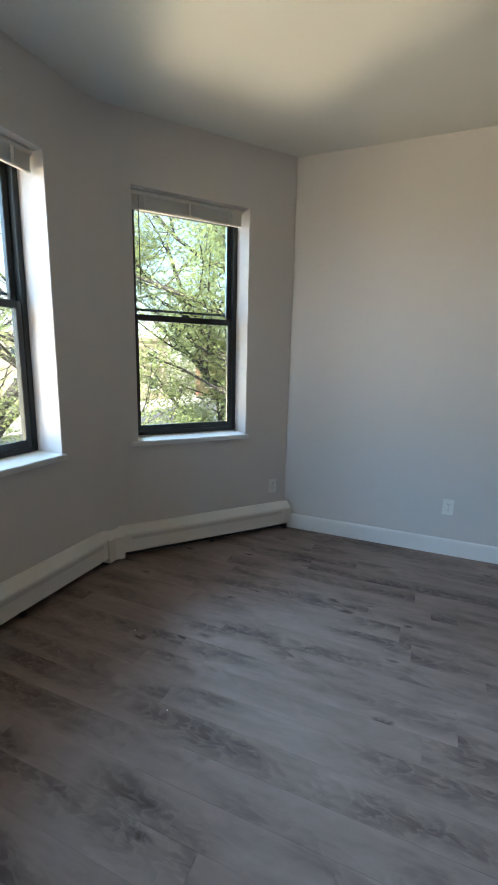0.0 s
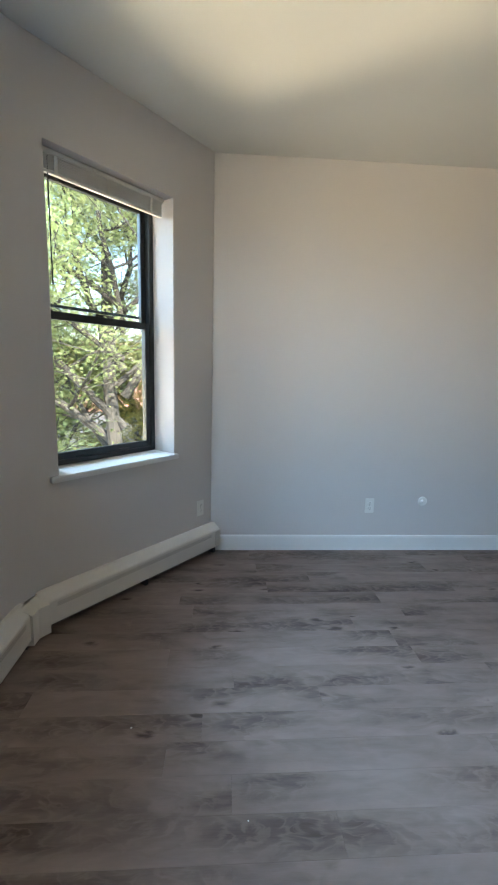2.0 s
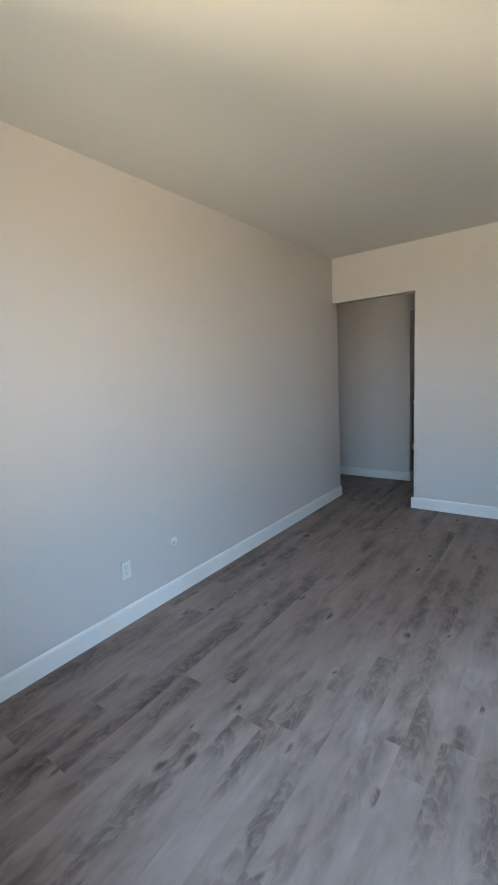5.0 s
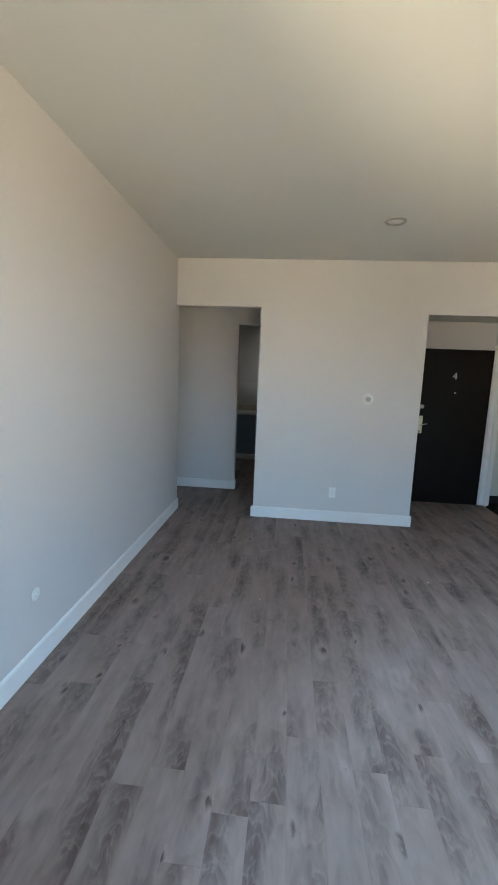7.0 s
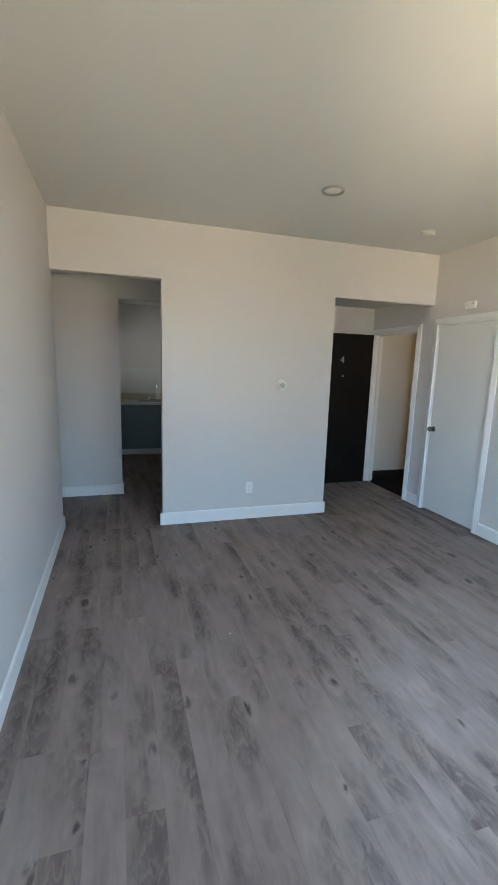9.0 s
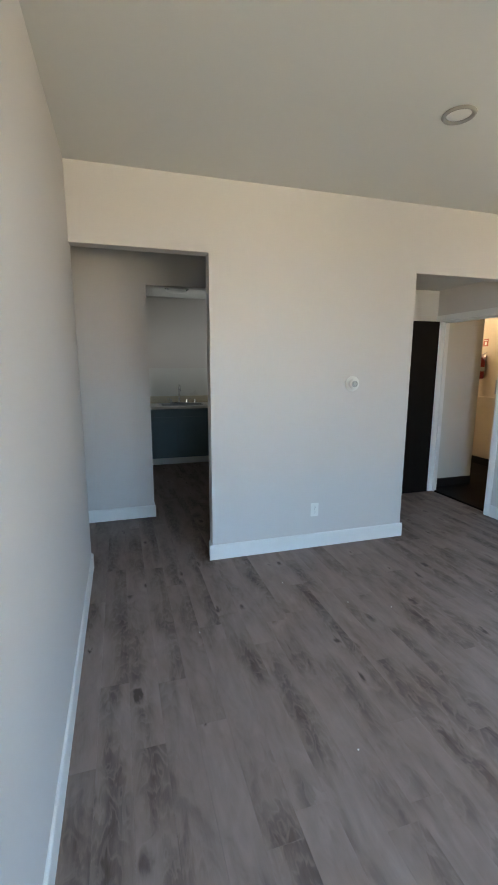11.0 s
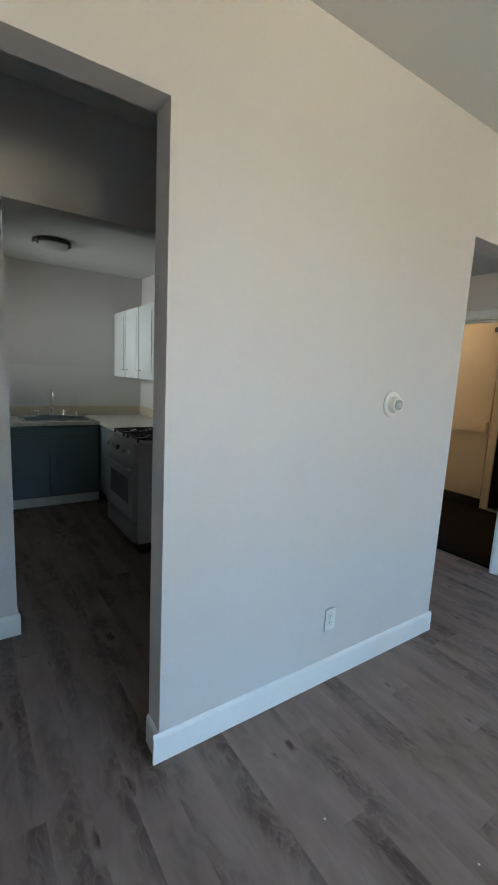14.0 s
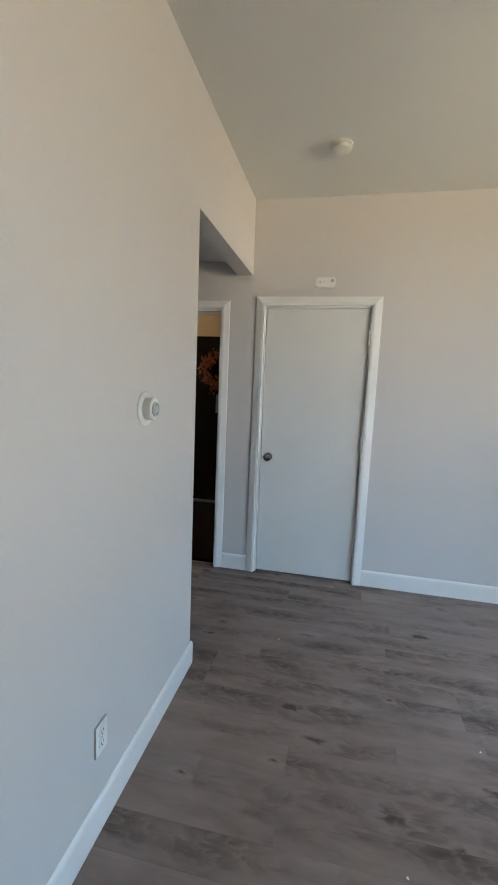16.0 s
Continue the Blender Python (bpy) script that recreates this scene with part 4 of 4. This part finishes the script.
sg = thing("extinguisher_sign", pose(5.75, CY, 1.87), "small red and white safety sign with unreadable print", "sign")
part("plate", boxed((-0.045, 0.045, 0, 0.003, -0.055, 0.055)), mat("faded_sign_red", (0.40, 0.12, 0.09), 0.5), sg)
part("print_bars", boxed((-0.03, 0.03, 0.003, 0.0036, 0.025, 0.04), (-0.018, 0.018, 0.003, 0.0036, -0.04, 0.01)), PLASTIC, sg)
# both lamps stay out of view; the small one is added to warm the block
for lx, ly, r in ((6.1, -1.8, 1.0), (3.1, -1.45, 0.42)):
    cg = thing("unseen_corridor_lamp", pose(lx, ly, 2.5, 180), "unseen warm globe lamp that lights the corridor", "ceiling light", "corridor lamps")
    part("canopy", lathe(bmesh.new(), [(0.12 * r, 0), (0.12 * r, 0.02), (0.1 * r, 0.025)]), STEEL, cg, "", True)
    part("globe", lathe(bmesh.new(), [(0.1 * r, 0.02), (0.13 * r, 0.06), (0.12 * r, 0.11), (0.07 * r, 0.15), (0.01, 0.16)]), GLOW, cg, "", True)

# ---- outside ----
GZ = -3.3
bm = bmesh.new()
for z0, z1 in ((GZ, -0.13), (H + 0.12, H + 0.5)):
    ring = [(BX - 0.32, BY0 - 0.1), (-1.0, SY - 0.4), (2.2, SY - 0.4), (2.2, CY - 0.14), (7.78, CY - 0.14), (7.78, 4.55), (-0.1, 4.55), (-0.1, NY + 0.3), (-1.0, NY + 0.3), (BX - 0.32, BY1 + 0.1)]
    lo4, hi4 = [bm.verts.new((x, y, z0)) for x, y in ring], [bm.verts.new((x, y, z1)) for x, y in ring]
    for i in range(len(ring)):
        k = (i + 1) % len(ring)
        bm.faces.new((lo4[i], lo4[k], hi4[k], hi4[i]))
    bm.faces.new(lo4)
    bm.faces.new(hi4)
setting("own_building", bm, BRICK, "brick storey below and flat roof above the apartment", "building")
setting("ground", boxed((-400, 400, -400, 400, GZ - 0.5, GZ - 0.14)), EARTH, "dry grassy ground reaching to the horizon", "ground")
road = setting("road", boxed((-22, -8, -200, 200, GZ - 0.14, GZ - 0.12)), ASPHALT, "grey asphalt street with worn surface", "road")
pv = setting("pavement", boxed((-8, -2.3, -60, 60, GZ - 0.14, GZ)), PAVE, "pale concrete pavement with a kerb", "pavement")
setting("pavement_far", boxed((-27, -22, -60, 60, GZ - 0.14, GZ)), PAVE, "pale concrete pavement across the street", "pavement")
setting("car_park", boxed((-7.9, 60, 16, 60, GZ - 0.13, GZ + 0.004)), ASPHALT, "sunlit asphalt yard", "ground")


def facade(name, m, w, d, h, cols, rows, wallm, label):
    """A far building with storeys, window openings and a roof edge."""
    b = thing(name, m, label, "building")
    part("wall", boxed((-w / 2, w / 2, 0, d, 0, h)), wallm, b)
    part("roof", boxed((-w / 2 - 0.3, w / 2 + 0.3, -0.3, d + 0.3, h, h + 0.35)), STUCCO, b, "flat roof with a cornice")
    for c in range(cols):
        for r in range(rows):
            x, z = -w / 2 + (c + 0.5) * w / cols, 1.0 + r * (h - 0.6) / rows
            wd = part("window", boxed((x - 0.55, x + 0.55, -0.04, 0.02, z, z + 1.5)), TRIM, b)
            part("pane", boxed((x - 0.47, x + 0.47, -0.05, -0.03, z + 0.08, z + 1.42)), PANE, wd)
    return b


facade("brick_building", pose(-9, 46, GZ, 0, 0, 0), 34, 12, 7.0, 10, 2, BRICK, "low red brick building beyond the trees")
facade("tan_building", pose(-34, 30, GZ, 0, 0, 55), 26, 12, 6.2, 8, 2, STUCCO, "low tan building across the street")
facade("brick_house", pose(-38, 0, GZ, 0, 0, 90), 22, 12, 7.5, 7, 2, BRICK, "brick row house across the street")


def car(m, paint, label):
    c = thing("parked_car", m, label, "car", "parked cars")
    bm = bmesh.new()
    side = [(-2.2, 0.35), (-2.25, 0.75), (-1.9, 0.9), (-1.2, 0.95), (-0.55, 1.42), (0.9, 1.45), (1.6, 1.0), (2.15, 0.92), (2.25, 0.6), (2.2, 0.35)]
    prism(bm, [(y, z) for y, z in side], -0.85, 0.85)
    bmesh.ops.bevel(bm, geom=list(bm.edges), offset=0.06, segments=2, affect="EDGES", clamp_overlap=True)
    part("body", bm, paint, c, "", True)
    part("side_window", boxed((-0.862, 0.862, -0.55, 0.95, 1.0, 1.33), bev=0.05), PANE, c, "dark glass")
    part("windscreen", prism(bmesh.new(), [(-1.12, 1.0), (-0.62, 1.38), (-0.65, 1.41), (-1.16, 1.02)], -0.7, 0.7), PANE, c, "dark glass")
    for x in (-0.78, 0.78):
        for y in (-1.4, 1.35):
            wh = part("wheel", lathe(bmesh.new(), [(0.2, -0.1), (0.3, -0.1), (0.32, -0.06), (0.32, 0.06), (0.3, 0.1), (0.2, 0.1)], pose(x, y, 0.32, 0, 90, 0)), RUBBER, c, "", True)
            part("rim", lathe(bmesh.new(), [(0.2, -0.105), (0.06, -0.115), (0.06, 0.115), (0.2, 0.105)], pose(x, y, 0.32, 0, 90, 0), 16), STEEL, wh, "", True)
    return c


car(pose(-7.3, 14.8, GZ + 0.004, 0, 0, 60), CARR, "red car parked in the sunlit yard")
car(pose(-9.2, 2.4, GZ - 0.12), CARW, "white car parked at the kerb")
car(pose(-9.2, 11.6, GZ - 0.12), CARW, "white car parked at the kerb")


def tree(m, stems, seed, leaf, n_leaf, label, low=1.8, size=0.0135):
    """A street tree: tapered trunk, forking limbs and twigs, and many small leaflets."""
    rg = random.Random(seed)
    tr = thing("street_tree", m, label, "tree", "street trees")
    trunk, limbs, tips = bmesh.new(), bmesh.new(), []

    def grow(bm, p, d, length, r, level):
        pts, rad = [p], [r]
        k = 6
        for i in range(k):
            bend = 0.035 if level == 0 else 0.13
            d = (d + Vector((rg.gauss(0, bend), rg.gauss(0, bend), rg.gauss(0.04, 0.08)))).normalized()
            p = p + d * (length / k)
            pts.append(p)
            rad.append(r * (1 - 0.55 * (i + 1) / k))
        tube(bm, pts, rad, 8 if level < 2 else 5)
        if level >= 3:
            tips.extend(pts[1:])
            return
        if level == 2:
            tips.extend(pts[2:])
        for i in range(2, k + 1):
            for _ in range(2 if level == 1 else 1 + (rg.random() < 0.35) * (level > 0)):
                a = rg.uniform(0, 2 * math.pi)
                side = Vector((math.cos(a), math.sin(a), rg.uniform(-0.25, 0.5)))
                nd2 = (d * 0.55 + side).normalized()
                grow(limbs, pts[i], nd2, length * rg.uniform(0.42, 0.62), rad[i] * 0.5, level + 1)

    for base, d, length, r, into in stems:
        grow(trunk if into else limbs, Vector(base), Vector(d).normalized(), length, r, 0 if into else 1)
    part("trunk", trunk, BARK, tr, "", True)
    part("limbs", limbs, BARK, tr, "", True)
    verts, faces = [], []
    for i in range(n_leaf):
        c = rg.choice(tips) + Vector((rg.gauss(0, 0.16), rg.gauss(0, 0.16), rg.gauss(-0.03, 0.13)))
        e = Euler((rg.gauss(0, 0.6), rg.gauss(0, 0.6), rg.uniform(0, 6.28))).to_matrix()
        for j in range(4):
            for sgn in (-1, 1):
                s = size * rg.uniform(0.7, 1.3)
                o = e @ Vector((sgn * s * 0.75, (j - 1.5) * size * 1.0, 0))
                for p in ((-s, 0, 0), (0, -s * 0.42, 0.003), (s, 0, -0.004), (0, s * 0.42, 0.003)):
                    verts.append(c + o + e @ Vector(p))
                k = len(verts)
                faces.append((k - 4, k - 3, k - 2, k - 1))
    me = bpy.data.meshes.new("crown")
    me.from_pydata([tuple(v) for v in verts], [], faces)
    me.materials.append(leaf)
    cr = new("crown", me)
    cr.parent = tr
    cr["kind"] = "stuff"
    return tr


tree(pose(-2.32, 7.3, GZ), [((0, 0, -0.1), (0.0, 0, 1), 6.6, 0.17, True), ((0, 0, 3.3), (-0.85, 0.1, 0.42), 3.6, 0.085, False), ((0, 0, 3.7), (-0.7, -0.3, 0.7), 3.8, 0.07, False),
     ((0, 0, 4.2), (0.5, 0.1, 0.9), 3.6, 0.075, False), ((0, 0, 4.6), (-0.35, 0.2, 0.95), 3.8, 0.075, False), ((0, 0, 4.8), (-0.6, -0.5, 0.6), 3.2, 0.05, False),
     ((0, 0, 5.2), (0.2, -0.6, 0.9), 3.0, 0.05, False), ((0, 0, 5.4), (-0.3, 0.5, 0.9), 3.2, 0.05, False), ((0, 0, 5.6), (-0.8, 0.0, 0.5), 3.4, 0.05, False)],
     11, LEAF, 82000, "honey locust street tree with fine yellow-green leaves", size=0.013)
tree(pose(-7.2, 5.4, GZ), [((0, 0, -0.1), (-0.03, 0.02, 1), 3.6, 0.19, True), ((0, 0, 3.2), (0.1, 0.4, 0.9), 4.0, 0.12, False), ((0, 0, 3.2), (-0.5, -0.3, 0.8), 3.6, 0.11, False),
     ((0, 0, 3.0), (0.7, -0.1, 0.6), 3.2, 0.10, False), ((0, 0, 3.4), (0.1, 0.9, 0.6), 3.6, 0.10, False)],
     23, LEAF, 22000, "honey locust street tree with fine yellow-green leaves")
tree(pose(-5.2, 11.2, GZ), [((0, 0, -0.1), (-0.02, 0.03, 1), 2.6, 0.13, True), ((0, 0, 1.7), (0.5, -0.2, 0.6), 3.0, 0.06, False), ((0, 0, 1.8), (-0.6, -0.2, 0.6), 3.2, 0.06, False), ((0, 0, 2.0), (0.1, -0.6, 0.8), 3.0, 0.055, False),
     ((0, 0, 2.2), (0.3, 0.5, 0.9), 3.2, 0.055, False), ((0, 0, 2.3), (-0.3, 0.2, 1.0), 3.2, 0.055, False)],
     53, LEAF, 24000, "low bushy street tree with pale green leaves", size=0.015)
tree(pose(-3.0, 12.2, GZ), [((0, 0, -0.1), (0.03, 0.02, 1), 3.4, 0.18, True), ((0, 0, 3.0), (0.4, 0.2, 0.9), 3.6, 0.12, False), ((0, 0, 3.0), (-0.6, -0.2, 0.7), 3.6, 0.11, False), ((0, 0, 3.0), (0.1, -0.7, 0.7), 3.4, 0.11, False)],
     37, LEAF2, 16000, "smaller street tree turning yellow", size=0.024)

# ---- floor planks ----
floor = setting("floor", boxed((-0.80, 7.66, SY - 0.06, NY + 0.05, -0.12, -0.004), (EX2 - 0.06, 7.66, NY + 0.05, 4.46, -0.12, -0.004), (BX - 0.02, -0.80, BY0, BY1, -0.12, -0.004)), JOINT, "grey-brown oak-look vinyl plank floor", "floor")
bay = bmesh.new()
for pts in (((BX, BY1), (-0.80, BY1), (-0.80, NY)), ((BX, BY0), (-0.80, BY0), (-0.80, SY))):
    lo3, hi3 = [bay.verts.new((x, y, -0.12)) for x, y in pts], [bay.verts.new((x, y, -0.004)) for x, y in pts]
    bay.faces.new(lo3)
    bay.faces.new(hi3)
    for i in range(3):
        bay.faces.new((lo3[i], lo3[(i + 1) % 3], hi3[(i + 1) % 3], hi3[i]))
part("subfloor", bay, JOINT, floor)
AREA = [Vector((BX - 0.03, BY0 - 0.02)), Vector((-0.83, SY - 0.05)), Vector((7.66, SY - 0.05)), Vector((7.66, 4.46)), Vector((-0.83 + 0.95, 4.46)), Vector((-0.83, NY + 0.02)), Vector((BX - 0.03, BY1 + 0.02))]


def clip(poly, a, c):
    out = []
    n = len(poly)
    for i in range(n):
        p, q = poly[i], poly[(i + 1) % n]
        sp, sq = (c - a).cross(p - a), (c - a).cross(q - a)
        if sp >= 0:
            out.append(p)
        if sp * sq < 0:
            out.append(p + (q - p) * (sp / (sp - sq)))
    return out


PW, PL, GAP = 0.1345, 1.22, 0.0002
BUTT = {14: -0.34, 15: 0.55, 17: -0.78, 18: 0.94, 19: 0.57, 20: -0.96}   # rows whose butt joints are known
plank_mesh = None
rng = random.Random(8)
row = 0
y = -0.6775
while y < 4.4:
    x = -2.1 - rng.uniform(0, PL)
    if row in BUTT:
        x = BUTT[row] - 3 * PL
    while x < 7.66:
        x0, x1, y0, y1 = x + GAP, x + PL - GAP, y + GAP, y + PW - GAP
        poly = [Vector((x0, y0)), Vector((x1, y0)), Vector((x1, y1)), Vector((x0, y1))]
        x += PL
        if y0 > NY + 0.06 and x1 < EX2 or y1 < 1.0 and x0 > 4.74:
            continue
        if y0 > NY - 0.03 and x0 < EX2 - 0.06:
            poly = [Vector((max(q.x, EX2 - 0.06), q.y)) for q in poly] if y0 > NY + 0.06 else [Vector((q.x, min(q.y, NY + 0.05))) for q in poly] if x1 < EX2 else poly
        if y1 < 1.0 and x1 > 4.78:
            poly = [Vector((min(q.x, 4.78), q.y)) for q in poly]
        full = abs(poly[2].x - x1) < 1e-6 and abs(poly[0].x - x0) < 1e-6 and abs(poly[2].y - y1) < 1e-6
        for i in range(len(AREA)):
            a, c = AREA[i], AREA[(i + 1) % len(AREA)]
            if any((c - a).cross(p - a) < 0 for p in poly):
                full = False
                poly = clip(poly, a, c)
                if len(poly) < 3:
                    break
        if len(poly) < 3:
            continue
        cx, cy = (x0 + x1) / 2, (y0 + y1) / 2
        if not full or plank_mesh is None:
            bm = bmesh.new()
            lowv = [bm.verts.new((p.x - cx, p.y - cy, -0.004)) for p in poly]
            topv = []
            mid = sum(poly, Vector((0, 0))) / len(poly)
            edge = [bm.verts.new((p.x - cx, p.y - cy, -0.0003)) for p in poly]
            for p in poly:
                s = Vector((min(max(p.x, mid.x - abs(p.x - mid.x) + 0.0006), mid.x + abs(p.x - mid.x) - 0.0006), min(max(p.y, mid.y - abs(p.y - mid.y) + 0.0006), mid.y + abs(p.y - mid.y) - 0.0006)))
                topv.append(bm.verts.new((s.x - cx, s.y - cy, 0.0)))
            k = len(poly)
            for ra, rb in ((lowv, edge), (edge, topv)):
                for i in range(k):
                    bm.faces.new((ra[i], ra[(i + 1) % k], rb[(i + 1) % k], rb[i]))
            bm.faces.new(topv)
            bmesh.ops.recalc_face_normals(bm, faces=bm.faces)
            me = bpy.data.meshes.new("plank")
            bm.to_mesh(me)
            bm.free()
            me.materials.append(PLANK)
            if full:
                plank_mesh = me
        else:
            me = plank_mesh
        ob = new("plank", me)
        ob.parent = floor
        ob.matrix_basis = pose(cx, cy, 0)
    y += PW
    row += 1
